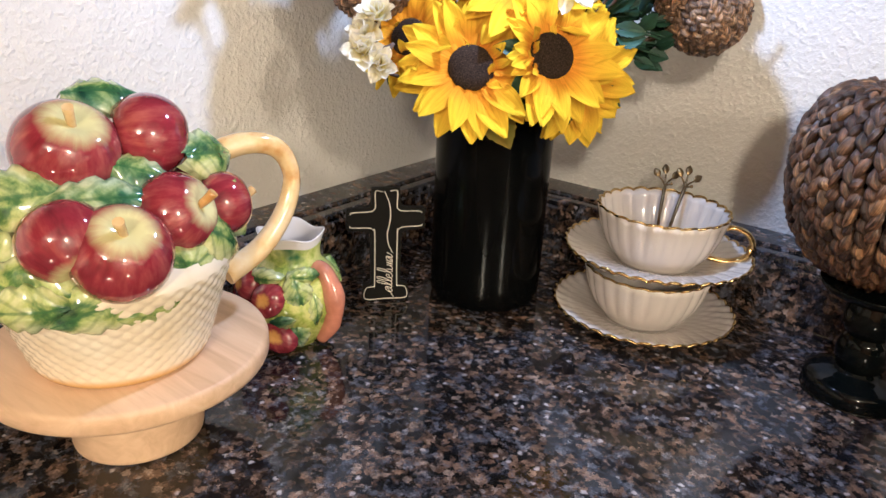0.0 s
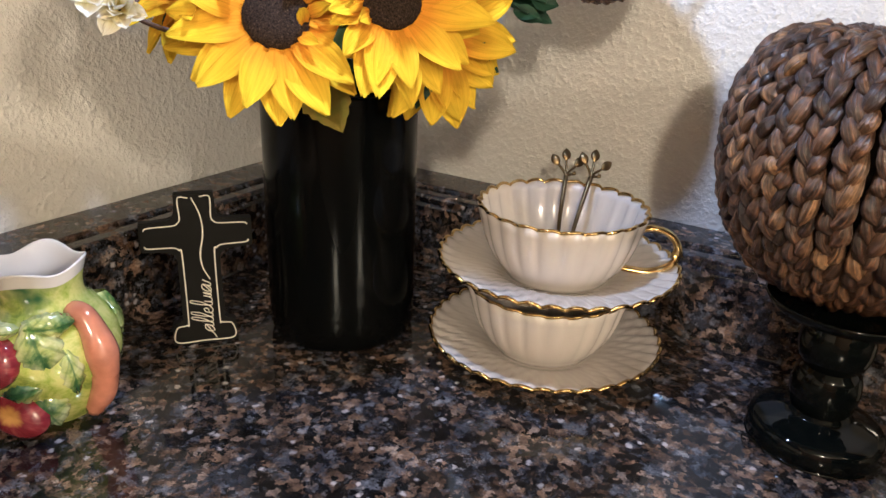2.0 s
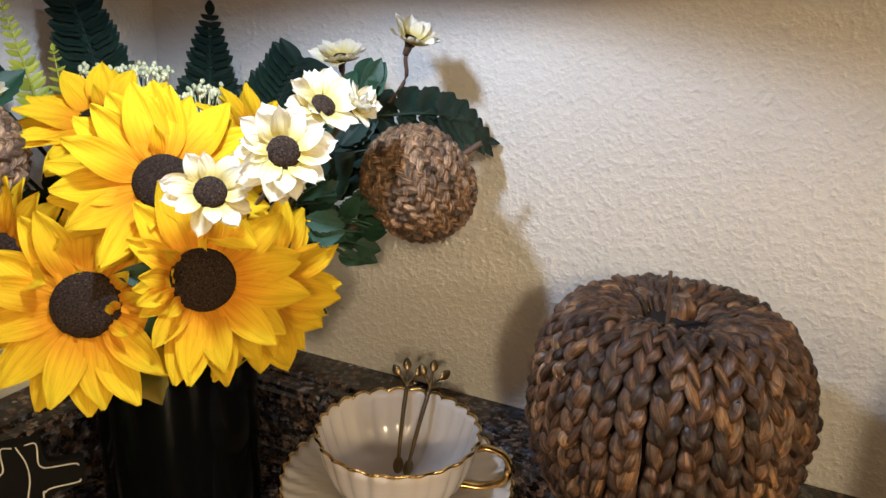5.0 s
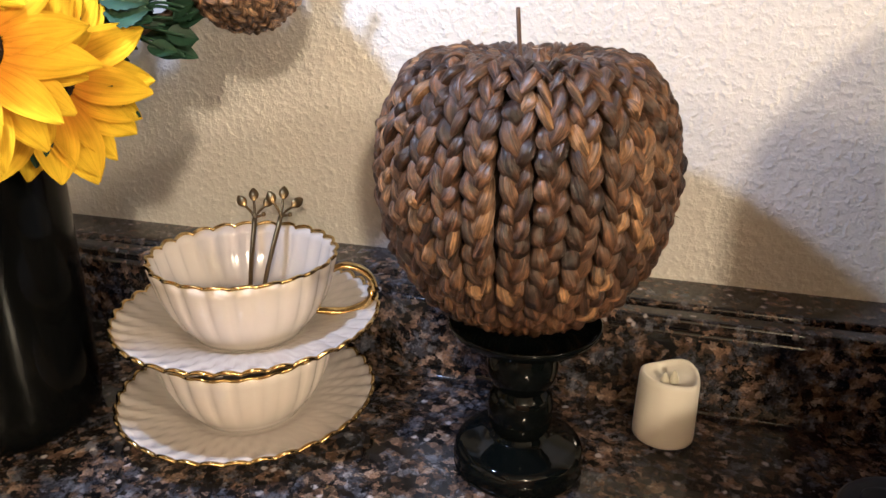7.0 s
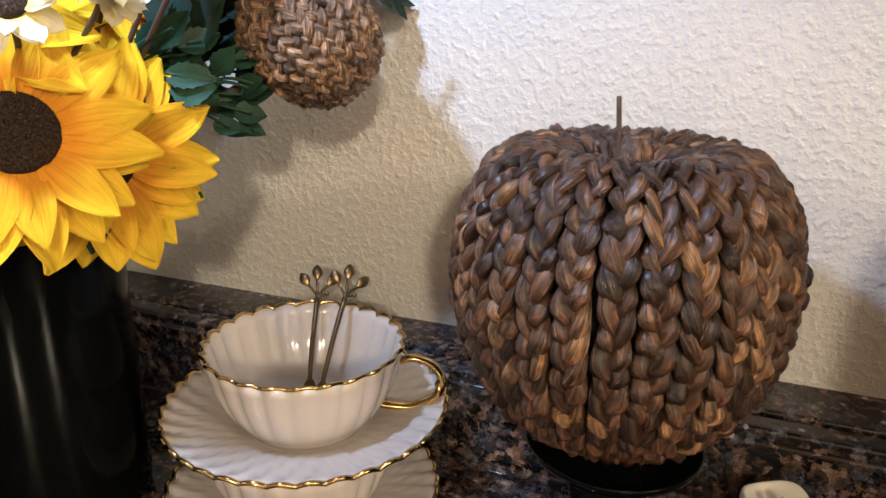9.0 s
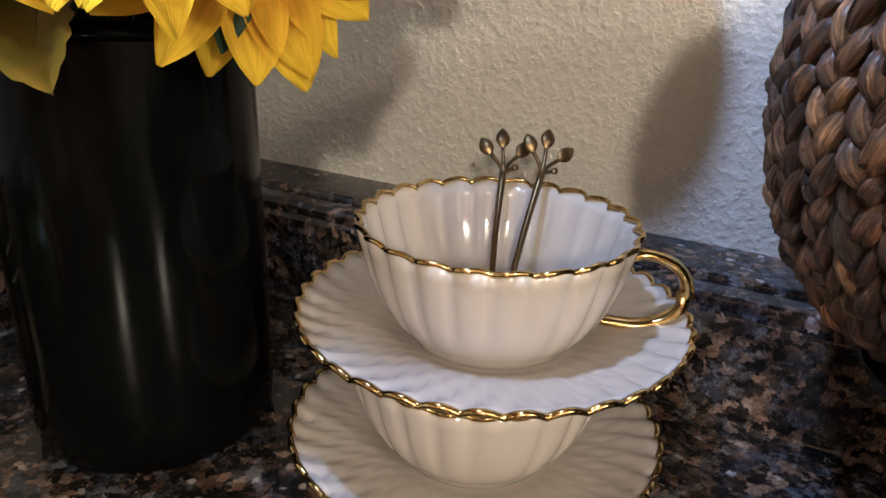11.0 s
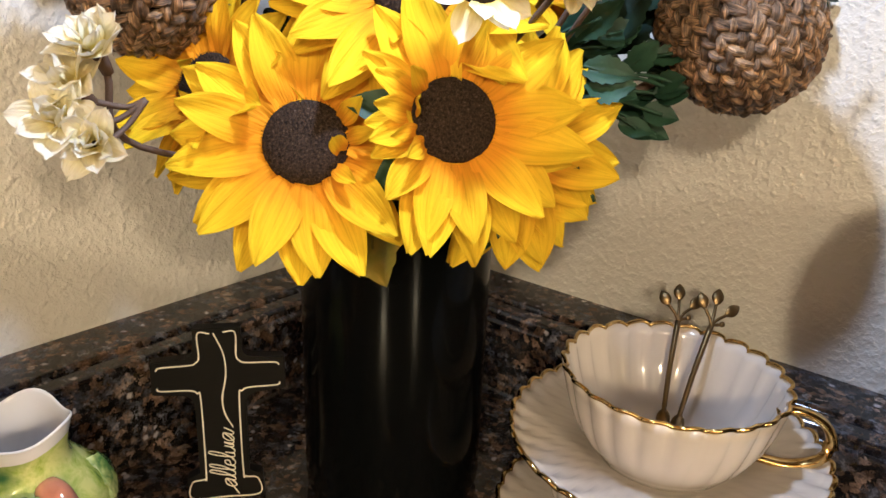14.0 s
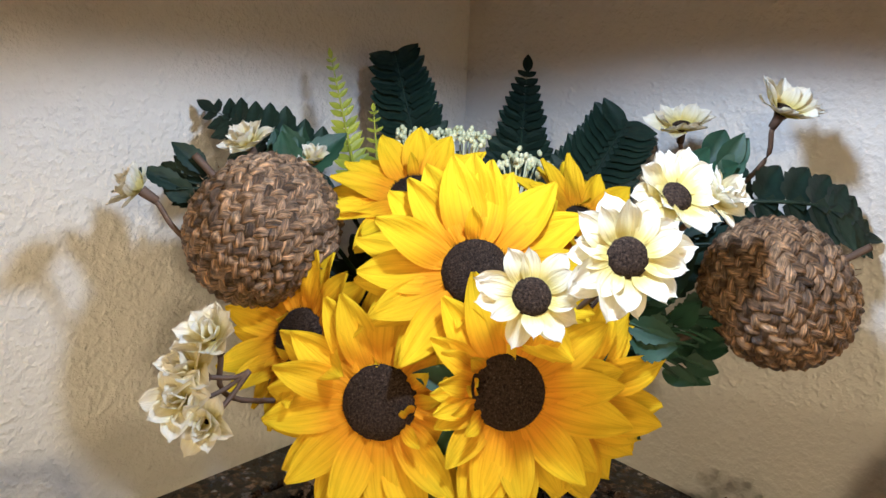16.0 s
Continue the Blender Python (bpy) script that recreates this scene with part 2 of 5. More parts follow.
def green_leaf_glaze():
    m = Mat("mottled_green_leaf_glaze", rough=0.1, coat=0.7)
    u, v, uv = m.uv()
    side = m.math("ABSOLUTE", m.math("SUBTRACT", u, 0.5))
    n = m.math("ADD", m.noise(m.coords(), 58, 5, 0.62, 0.4), m.math("MULTIPLY", m.math("SUBTRACT", side, 0.19), 0.42))
    wob = m.math("MULTIPLY", m.noise(m.coords(), 40, 3), 3.0)
    vein = m.math("SINE", m.math("ADD", m.math("ADD", m.math("MULTIPLY", v, 26.0), wob), m.math("MULTIPLY", side, -20.0)))
    line = m.ramp(vein, [(0.35, (0, 0, 0)), (0.98, (0.34, 0.34, 0.34))])
    rib = m.ramp(side, [(0.02, (0.6, 0.6, 0.6)), (0.05, (0, 0, 0)), (0.46, (0, 0, 0)), (0.5, (0.3, 0.3, 0.3))])
    col = m.ramp(n, [(0.30, (0.015, 0.055, 0.022)), (0.42, (0.09, 0.18, 0.04)), (0.53, (0.38, 0.44, 0.13)), (0.70, (0.64, 0.66, 0.34))])
    cool = m.ramp(n, [(0.34, (0.012, 0.05, 0.032)), (0.50, (0.06, 0.17, 0.09)), (0.70, (0.46, 0.56, 0.36))])
    k = m.noise(m.coords(), 24, 3)
    c = m.mix(m.ramp(k, [(0.46, (0, 0, 0)), (0.62, (1, 1, 1))]), col, cool)
    c = m.mix(line, c, (0.03, 0.10, 0.035))
    m.colour(m.mix(rib, c, (0.04, 0.12, 0.04)))
    m.bump(m.math("ADD", n, m.math("MULTIPLY", vein, 0.15)), 0.25, 0.0010)
    return m.m


def pitcher_glaze():
    m = Mat("lime_pitcher_glaze", rough=0.1, coat=0.7)
    v = m.coords()
    n = m.noise(v, 60, 5, 0.7, 0.5)
    k = m.noise(v, 26, 3)
    a = m.ramp(n, [(0.28, (0.07, 0.15, 0.02)), (0.42, (0.36, 0.44, 0.07)), (0.60, (0.62, 0.62, 0.20))])
    m.colour(m.mix(m.ramp(k, [(0.55, (0, 0, 0)), (0.66, (1, 1, 1))]), a, (0.05, 0.14, 0.05)))
    m.bump(n, 0.15, 0.001)
    return m.m


def foliage(name, dark, light, rough=0.5):
    m = Mat(name, rough=rough, spec=0.35)
    n = m.noise(m.coords(), 70, 4)
    c = m.ramp(n, [(0.3, dark), (0.7, light)])
    vary = m.ramp(m.each(), [(0.0, (0.75, 0.78, 0.75)), (1.0, (1.2, 1.15, 1.1))])
    m.colour(m.mix(1.0, c, vary, "MULTIPLY"))
    m.bump(m.noise(m.coords(), 300, 3), 0.3, 0.0008)
    return m.m


def basket_material():
    m = Mat("cream_basket_glaze", rough=0.14, coat=0.5)
    up = m.t.nodes.new("ShaderNodeSeparateXYZ")
    m.t.links.new(m.coords(), up.inputs[0])
    n = m.noise(m.coords(), 40, 4)
    c = m.ramp(n, [(0.3, (0.72, 0.62, 0.43)), (0.7, (0.80, 0.73, 0.57))])
    foot = m.ramp(m.math("MULTIPLY", up.outputs[2], 10.0), [(0.0, (1, 1, 1)), (0.040, (0.9, 0.9, 0.9)), (0.085, (0, 0, 0))])
    m.colour(m.mix(foot, c, (0.62, 0.36, 0.09)))
    return m.m


def handle_glaze():
    m = Mat("yellow_ochre_handle_glaze", rough=0.12, coat=0.5)
    n = m.noise(m.coords(), 45, 4)
    m.colour(m.ramp(n, [(0.3, (0.55, 0.27, 0.06)), (0.5, (0.72, 0.52, 0.24)), (0.75, (0.78, 0.66, 0.42))]))
    return m.m


WALL = paint_material()
GRANITE = granite_material()
BLACK = Mat("black_gloss_ceramic", rough=0.13, spec=0.08).colour((0.0020, 0.0023, 0.0023)).m
BLACKWOOD = Mat("black_lacquer", rough=0.05, spec=0.20).colour((0.0025, 0.0035, 0.0035)).m
PORCELAIN = glaze("cream_porcelain", (0.56, 0.512, 0.470), 0.08, 0.6, 0.03)
GOLD = gold_material()
BRASS = Mat("aged_brass", rough=0.35, metal=1.0).colour((0.18, 0.125, 0.06)).m
STRAW_DARK = straw_material("dark_water_hyacinth_braid", (0.042, 0.022, 0.014), (0.160, 0.086, 0.047), (0.42, 0.25, 0.122), 0.24, 1.75, 0.15)
STRAW_PALE = straw_material("pale_seagrass_braid", (0.11, 0.068, 0.042), (0.38, 0.25, 0.150), (0.54, 0.38, 0.24), 0.14, 2.0)
# near-black stands in for the shade between the braided strands
CORE = Mat("gap_shade_core", rough=0.9).colour((0.012, 0.008, 0.006)).m
YELLOW = petal_material("yellow_sunflower_petal", (0.80, 0.35, 0.004), (0.86, 0.52, 0.005), (0.87, 0.62, 0.008))
CREAM = petal_material("cream_silk_petal", (0.76, 0.67, 0.24), (0.86, 0.83, 0.58), (0.92, 0.91, 0.83), 0.30, 0.97)
DISC = disc_material()
WOOD = wood_material()
RED = red_apple_material("red_apple_glaze", (0.66, 0.62, 0.30), 0.24, 0.9)
FRUIT = red_apple_material("crimson_fruit_glaze", (0.66, 0.34, 0.08), 0.15, 0.0)
LIP = glaze("white_lip_glaze", (0.80, 0.77, 0.74), 0.1, 0.6, 0.03)
LEAFGLAZE = green_leaf_glaze()
PITCHER = pitcher_glaze()
BASKET = basket_material()
OCHRE = handle_glaze()
FERN = foliage("dark_green_fern", (0.005, 0.014, 0.011), (0.014, 0.036, 0.024), 0.6)
GREEN = foliage("green_leaf", (0.009, 0.030, 0.017), (0.024, 0.070, 0.040), 0.55)
LIME = foliage("lime_fern", (0.20, 0.24, 0.02), (0.38, 0.40, 0.05))
AUTUMN = foliage("yellow_green_leaf", (0.11, 0.125, 0.014), (0.27, 0.19, 0.032))
TWIG = Mat("brown_twig", rough=0.7).colour((0.10, 0.06, 0.04)).m
BUD = foliage("pale_green_bud", (0.42, 0.45, 0.26), (0.66, 0.66, 0.48))
WAX = glaze("ivory_candle_plastic", (0.84, 0.79, 0.68), 0.4, 0.0, 0.04)
FLAME = glaze("translucent_flame_plastic", (0.62, 0.58, 0.45), 0.3, 0.0, 0.05)
SLATE = Mat("black_painted_board", rough=0.55, spec=0.1).colour((0.0065, 0.006, 0.0055)).m
LINE = Mat("white_engraved_line", rough=0.6).colour((0.80, 0.74, 0.62)).m
PLASTIC = Mat("black_satin_plastic", rough=0.42, spec=0.05).colour((0.0025, 0.0025, 0.003)).m
LETTER = Mat("white_print", rough=0.5).colour((0.75, 0.75, 0.75)).m
CABINET = glaze("brown_cabinet_wood", (0.20, 0.11, 0.06), 0.4, 0.1, 0.2, 12)
FLOOR = glaze("beige_floor_tile", (0.24, 0.20, 0.16), 0.35, 0.0, 0.1, 4)


# ---- mesh helpers ----
def surf(bm, f, nu, nv, wrap=False):
    """Adds the sheet f(u, v), u and v from 0 to 1, with its UV map."""
    uvl = bm.loops.layers.uv.get("UVMap") or bm.loops.layers.uv.new("UVMap")
    cols = nu if wrap else nu + 1
    vs = [[bm.verts.new(f(i / nu, j / nv)) for i in range(cols)] for j in range(nv + 1)]
    for j in range(nv):
        for i in range(nu):
            k = (i + 1) % cols
            q = (vs[j][i], vs[j][k], vs[j + 1][k], vs[j + 1][i])
            try:
                face = bm.faces.new(q)
            except ValueError:
                continue
            face.smooth = True
            for lp, (a, b) in zip(face.loops, ((i, j), (i + 1, j), (i + 1, j + 1), (i, j + 1))):
                lp[uvl].uv = (a / nu, b / nv)
    return vs


def smooth_path(points, n):
    """n + 1 points on a smooth curve through the given ones."""
    pts = [Vector(p) for p in points]
    pts = [pts[0] * 2 - pts[1]] + pts + [pts[-1] * 2 - pts[-2]]
    out = []
    for k in range(n + 1):
        s = k / n * (len(pts) - 3)
        i = min(int(s), len(pts) - 4)
        t = s - i
        a, b, c, d = pts[i:i + 4]
        out.append(0.5 * (2 * b + (c - a) * t + (2 * a - 5 * b + 4 * c - d) * t * t + (3 * b - a - 3 * c + d) * t ** 3))
    return out


def tube(bm, points, radius, n=16, sides=8, flat=1.0):
    """A tube along a smooth curve; radius is a number or a function of 0..1."""
    path = smooth_path(points, n)
    rad = radius if callable(radius) else (lambda s: radius)
    up = Vector((0.13, 0.07, 1)).normalized()
    frames = []
    for i, p in enumerate(path):
        d = (path[min(i + 1, n)] - path[max(i - 1, 0)]).normalized()
        side = d.cross(up)
        side = side.normalized() if side.length > 1e-4 else Vector((1, 0, 0))
        frames.append((p, side, side.cross(d)))

    def f(u, v):
        p, a, b = frames[round(v * n)]
        r = rad(v)
        return p + (a * math.cos(u * math.tau) + b * flat * math.sin(u * math.tau)) * r
    vs = surf(bm, f, sides, n, True)
    for ring in (vs[0], list(reversed(vs[-1]))):
        try:
            bm.faces.new(ring)
        except ValueError:
            pass


def lathe(bm, profile, sides=64, mod=None, n=None):
    """Turns a profile of (r, z); mod(angle, r, z, v) may return another (r, z)."""
    prof = [Vector((r, z, 0)) for r, z in profile]
    if n:
        prof = smooth_path(prof, n)
    m = len(prof) - 1

    def f(u, v):
        r, z = prof[round(v * m)][:2]
        a = u * math.tau
        if mod:
            r, z = mod(a, r, z, v)
        return Vector((r * math.cos(a), r * math.sin(a), z))
    surf(bm, f, sides, m, True)


def blob(bm, m, rx, ry, rz, nu=16, nv=10, dent=0.0):
    """A closed rounded body; dent sinks its poles."""
    def f(u, v):
        a, b = u * math.tau, v * math.pi
        s = max(math.sin(b), 1e-3)
        z = math.cos(b) * (1 - dent * math.exp(-(s / 0.35) ** 2))
        return m @ Vector((rx * s * math.cos(a), ry * s * math.sin(a), rz * z))
    surf(bm, f, nu, nv, True)


def mesh_of(name, bm, mat):
    bmesh.ops.remove_doubles(bm, verts=bm.verts, dist=1e-7)
    bmesh.ops.recalc_face_normals(bm, faces=bm.faces)
    me = bpy.data.meshes.new(name)
    bm.to_mesh(me)
    bm.free()
    me.materials.append(mat)
    return me


def part(name, bm, mat, parent=None, label="", m=None):
    """Links a bmesh (or a mesh) as one object under a thing."""
    me = mesh_of(name, bm, mat) if isinstance(bm, bmesh.types.BMesh) else bm
    o = new(name, me)
    o.parent = parent
    if m is not None:
        o.matrix_basis = m
    if label:
        o["label"] = label
    return o


def thing(name, label, category, m=None, group="", kind=""):
    o = new(name)
    o.empty_display_size = 0.02
    if m is not None:
        o.matrix_basis = m
    return tagged(o, label, category, group, kind)


def facing(place, normal, spin=0.0):
    """A pose at place whose z axis points along normal."""
    q = Vector(normal).normalized().to_track_quat("Z", "Y")
    return Matrix.Translation(place) @ q.to_matrix().to_4x4() @ Matrix.Rotation(spin, 4, "Z")


def box(bm, x0, x1, y0, y1, z0, z1, bevel=0.0):
    vs = [bm.verts.new((x, y, z)) for z in (z0, z1) for x, y in ((x0, y0), (x1, y0), (x1, y1), (x0, y1))]
    fs = [bm.faces.new([vs[i] for i in q]) for q in ((0, 3, 2, 1), (4, 5, 6, 7), (0, 1, 5, 4), (1, 2, 6, 5), (2, 3, 7, 6), (3, 0, 4, 7))]
    if bevel:
        bmesh.ops.bevel(bm, geom=list({e for f in fs for e in f.edges}), offset=bevel, segments=3, affect="EDGES", profile=0.5)


def slab(name, x0, x1, y0, y1, z0, z1, mat, label, category, bevel=0.0):
    bm = bmesh.new()
    box(bm, x0, x1, y0, y1, z0, z1, bevel)
    return tagged(part(name, bm, mat), label, category, kind="structure")


# ---- the kitchen corner: walls, worktop, backsplash ----
slab("wall_left", -0.12, 0, -4.2, 0.12, -0.91, 1.53, WALL, "cream wall with orange-peel texture behind the worktop", "wall")
slab("wall_right", 0, 4.0, 0, 0.12, -0.91, 1.53, WALL, "cream wall with orange-peel texture behind the worktop", "wall")
# unseen rest of the room; wall and floor tones chosen for their bounce
slab("wall_far", 4.0, 4.12, -4.2, 0.12, -0.91, 1.53, WALL, "unseen cream wall closing the room, pale for bounce light", "wall")
slab("wall_back", -0.12, 4.12, -4.32, -4.2, -0.91, 1.53, CABINET, "unseen brown wall closing the room, dark to cut bounce light", "wall")
slab("ceiling", -0.12, 4.12, -4.32, 0.12, 1.53, 1.6, WALL, "plain cream painted ceiling", "ceiling")
slab("floor", -0.12, 4.12, -4.32, 0.12, -0.96, -0.91, FLOOR, "beige tiled kitchen floor", "floor")

bm = bmesh.new()
corners = [(0, 0), (2.4, 0), (2.4, -0.63), (0.63, -0.63), (0.63, -2.4), (0, -2.4)]
face = bm.faces.new([bm.verts.new((x, y, 0)) for x, y in corners])
face.normal_update()
if face.normal.z < 0:
    face.normal_flip()
low = bmesh.ops.extrude_face_region(bm, geom=[face])
bmesh.ops.translate(bm, vec=(0, 0, -0.04), verts=[v for v in low["geom"] if isinstance(v, bmesh.types.BMVert)])
tagged(part("worktop", bm, GRANITE), "dark brown and blue-grey granite-look worktop", "worktop", kind="structure")
for nm, x0, x1, y0, y1 in (("base_cabinet_left", 0.0, 0.60, -2.4, -0.60), ("base_cabinet_right", 0.0, 2.4, -0.60, 0.0)):
    slab(nm, x0, x1, y0, y1, -0.91, -0.04, CABINET, "brown wooden base cabinet under the worktop", "cabinet")
bm = bmesh.new()
up = [(0, 0), (2.4, 0), (2.4, -0.32), (0.62, -0.32), (0.32, -0.62), (0.32, -2.4), (0, -2.4)]
face = bm.faces.new([bm.verts.new((x, y, 0.505)) for x, y in up])
low = bmesh.ops.extrude_face_region(bm, geom=[face])
bmesh.ops.translate(bm, vec=(0, 0, 0.75), verts=[v for v in low["geom"] if isinstance(v, bmesh.types.BMVert)])
tagged(part("wall_cabinet", bm, CABINET), "brown wooden wall cabinets round the corner above the worktop", "cabinet", kind="structure")


def backsplash(name, along, length):
    """A low board with a rounded and stepped top, run along x or along -y."""
    def corner(d, z, r, n=10):
        return [(d - r + r * math.cos(a), z - r + r * math.sin(a)) for a in np.linspace(0.0, math.pi / 2, n)]
    prof = [(0.0, 0.0), (0.0640, 0.0)]
    prof += [(0.0600 + 0.0040 * (1 - math.sin(a)), 0.0040 * (1 - math.cos(a))) for a in np.linspace(0.05, math.pi / 2, 10)]
    prof += corner(0.0600, 0.0580, 0.0042) + [(0.0570, 0.0581)] + corner(0.0568, 0.0645, 0.0036) + [(0.0405, 0.0646)]
    prof += corner(0.0402, 0.0676, 0.0028) + [(0.0, 0.0678)]
    bm = bmesh.new()
    rings = []
    for s in (0.0, length):
        rings.append([])
        for d, z in prof:
            start = d if s == 0 else 0
            a = s + start
            rings[-1].append(bm.verts.new((a, -d, z) if along == "x" else (d, -a, z)))
    n = len(prof)
    for i in range(n - 1):
        bm.faces.new((rings[0][i], rings[0][i + 1], rings[1][i + 1], rings[1][i]))
    bm.faces.new(rings[1])
    return tagged(part(name, bm, GRANITE), "low granite-look backsplash with a rounded top edge", "backsplash", kind="structure")


backsplash("backsplash_right", "x", 2.4)
backsplash("backsplash_left", "y", 2.4)


# ---- black vase ----
def vase(x, y):
    v = thing("vase", "tall glossy black cylindrical ceramic vase holding artificial flowers", "vase", pose(x, y, 0))
    bm = bmesh.new()
    lathe(bm, [(0.0, 0.0), (0.046, 0.0), (0.050, 0.0015), (0.0518, 0.006), (0.0525, 0.012), (0.0525, 0.02), (0.0525, 0.09), (0.0525, 0.173), (0.0525, 0.1744), (0.0525, 0.1750), (0.0490, 0.1750),
               (0.049, 0.06), (0.049, 0.012), (0.0, 0.010)], 72)
    part("vase_body", bm, BLACK, v)
    bm = bmesh.new()
    lathe(bm, [(0.0490, 0.1752), (0.0524, 0.1752), (0.0526, 0.1770), (0.0522, 0.1795), (0.0510, 0.181), (0.0494, 0.1795), (0.0488, 0.177), (0.0490, 0.1752)], 72)
    part("vase_rim", bm, BLACK, v)
    return v


VASE = Vector((0.188, -0.186, 0))
vase(VASE.x, VASE.y)


# ---- fluted cups and saucers ----
FLUTES = 24


def cup_mesh_parts(parent):
    def mod(a, r, z, v):
        k = min(1.0, max(0.0, (z - 0.006) / 0.02))
        w = abs(math.sin(a * FLUTES / 2)) ** 0.6
        return r * (1 + 0.036 * k * (w - 0.6)), z + 0.0016 * (w - 0.5) * max(0, (z - 0.036) / 0.011)
    outer = [(0.0, 0.0015), (0.031, 0.0015), (0.0325, 0.0), (0.0345, 0.0), (0.0356, 0.0022), (0.0392, 0.0060), (0.0440, 0.0125), (0.0485, 0.0215), (0.0518, 0.0315), (0.0541, 0.0410), (0.0555, 0.0472)]
    inner = [(0.0547, 0.0474), (0.0528, 0.0410), (0.0504, 0.0320), (0.0470, 0.0225), (0.0424, 0.0140), (0.0370, 0.0080), (0.0290, 0.0048), (0.0, 0.0042)]
    bm = bmesh.new()
    lathe(bm, outer + inner, 144, mod)
    part("cup_body", bm, PORCELAIN, parent)
    bm = bmesh.new()

    def rim(u, v):
        a, b = u * math.tau, v * math.tau
        r, z = mod(a, 0.0548, 0.0474, 0)
        twist = 0.0006 * math.sin(a * FLUTES)
        r += 0.0011 * math.cos(b) + twist
        return Vector((r * math.cos(a), r * math.sin(a), z + 0.0012 * math.sin(b) + 0.0004))
    surf(bm, rim, 240, 8, True)
    part("gold_rim", bm, GOLD, parent, "gold wavy rim")
    bm = bmesh.new()
    tube(bm, [(0.0505, 0, 0.0345), (0.060, 0, 0.0375), (0.0715, 0, 0.0335), (0.0772, 0, 0.0235), (0.0735, 0, 0.0125), (0.061, 0, 0.0068), (0.048, 0, 0.0072), (0.038, 0, 0.0085)],
         lambda s: 0.0031 + 0.0012 * math.sin(s * math.pi), 30, 10, 0.62)
    part("cup_handle", bm, GOLD, parent, "curved gold handle")


def saucer_mesh_parts(parent):
    n = 36

    def mod(a, r, z, v):
        k = min(1.0, max(0.0, (r - 0.038) / 0.030))
        sw = a * n / 2 + r * 120
        w = abs(math.sin(sw)) ** 0.7
        return r * (1 + 0.020 * k * k * (w - 0.5)), z + 0.0030 * k * (w - 0.5)
    top = [(0.0, 0.0052), (0.034, 0.0050), (0.037, 0.0056), (0.041, 0.0074), (0.047, 0.0094), (0.056, 0.0112), (0.066, 0.0132), (0.074, 0.0150), (0.0790, 0.0164)]
    low = [(0.0792, 0.0148), (0.074, 0.0125), (0.062, 0.0092), (0.046, 0.0052), (0.034, 0.0026), (0.031, 0.0), (0.028, 0.0), (0.026, 0.0022), (0.0, 0.0026)]
    bm = bmesh.new()
    lathe(bm, top + low, 216, mod)
    part("saucer_dish", bm, PORCELAIN, parent)
    bm = bmesh.new()

    def rim(u, v):
        a, b = u * math.tau, v * math.tau
        r, z = mod(a, 0.0792, 0.0158, 0)
        r += 0.0014 * math.cos(b)
        return Vector((r * math.cos(a), r * math.sin(a), z + 0.0013 * math.sin(b)))
    surf(bm, rim, 324, 8, True)
    part("gold_rim", bm, GOLD, parent, "gold scalloped rim")


def tea_set():
    low = (0.3295, -0.1375)
    top = (0.3335, -0.1355)
    s = thing("saucer", "cream fluted porcelain saucer with gold rim on the worktop", "saucer", pose(*low, 0), "stacked tea cups")
    saucer_mesh_parts(s)
    c = thing("tea_cup", "cream fluted porcelain cup with gold rim, under a second saucer", "cup", pose(*low, 0.0054, 0, 0, 128), "stacked tea cups")
    cup_mesh_parts(c)
    s2 = copy_thing(s, pose(*top, 0.0556, 0, 0, 7))
    s2["label"] = "cream fluted porcelain saucer with gold rim on a cup"
    c2 = copy_thing(c, pose(*top, 0.0610, 0, 0, 22))
    c2["label"] = "cream fluted porcelain cup holding two brass spoons"
    for foot, head in (((0.3290, -0.1270, 0.0690), (0.3125, -0.081, 0.127)), ((0.3360, -0.1270, 0.0690), (0.3325, -0.077, 0.1285))):
        spoon(Vector(foot), Vector(head))


def spoon(foot, head):
    t = thing("stirring_spoon", "slim aged-brass stirring spoon with leafy handle in a cup", "spoon", Matrix.Translation(foot), "spoons in the cup")
    d = head - foot
    n = d.normalized()
    side = n.cross(Vector((-0.5, 0.87, 0))).normalized()
    bm = bmesh.new()
    neck = d - n * 0.016
    tube(bm, [(0, 0, 0), neck * 0.5 + side * 0.0006, neck], lambda s: 0.0013 + 0.0004 * s, 14, 8)
    part("spoon_shaft", bm, BRASS, t)
    for dx, dz, ln in ((-0.0085, 0.0130, 0.0108), (0.0015, 0.0170, 0.0104), (0.0088, 0.0115, 0.0100), (-0.0055, 0.0035, 0.004)):
        tip = neck + n * dz + side * dx
        bm = bmesh.new()
        tube(bm, [neck, neck + n * dz * 0.35 + side * dx * 0.25, neck + (tip - neck) * 0.72], 0.0009, 8, 6)
        a = (n * 0.75 + side * dx * 60).normalized()
        face = (Vector((0.45, -0.85, 0.25)) - a * a.dot(Vector((0.45, -0.85, 0.25)))).normalized()
        turn = Matrix((a.cross(face), face, a)).transposed().to_4x4()
        wide = 0.0033 if ln > 0.005 else 0.0016
        surf(bm, lambda u, v: tip + turn.to_3x3() @ Vector((wide * math.sin(math.pi * v) ** 0.8 * math.cos(u * math.tau), 0.0011 * math.sin(math.pi * v) * math.sin(u * math.tau), (v - 0.5) * ln)), 12, 10, True)
        part("brass_leaf", bm, BRASS, t)
    bm = bmesh.new()
    blob(bm, Matrix.Translation(n * 0.004) @ facing((0, 0, 0), n), 0.0038, 0.0018, 0.006, 10, 8)
    part("spoon_bowl", bm, BRASS, t)


tea_set()


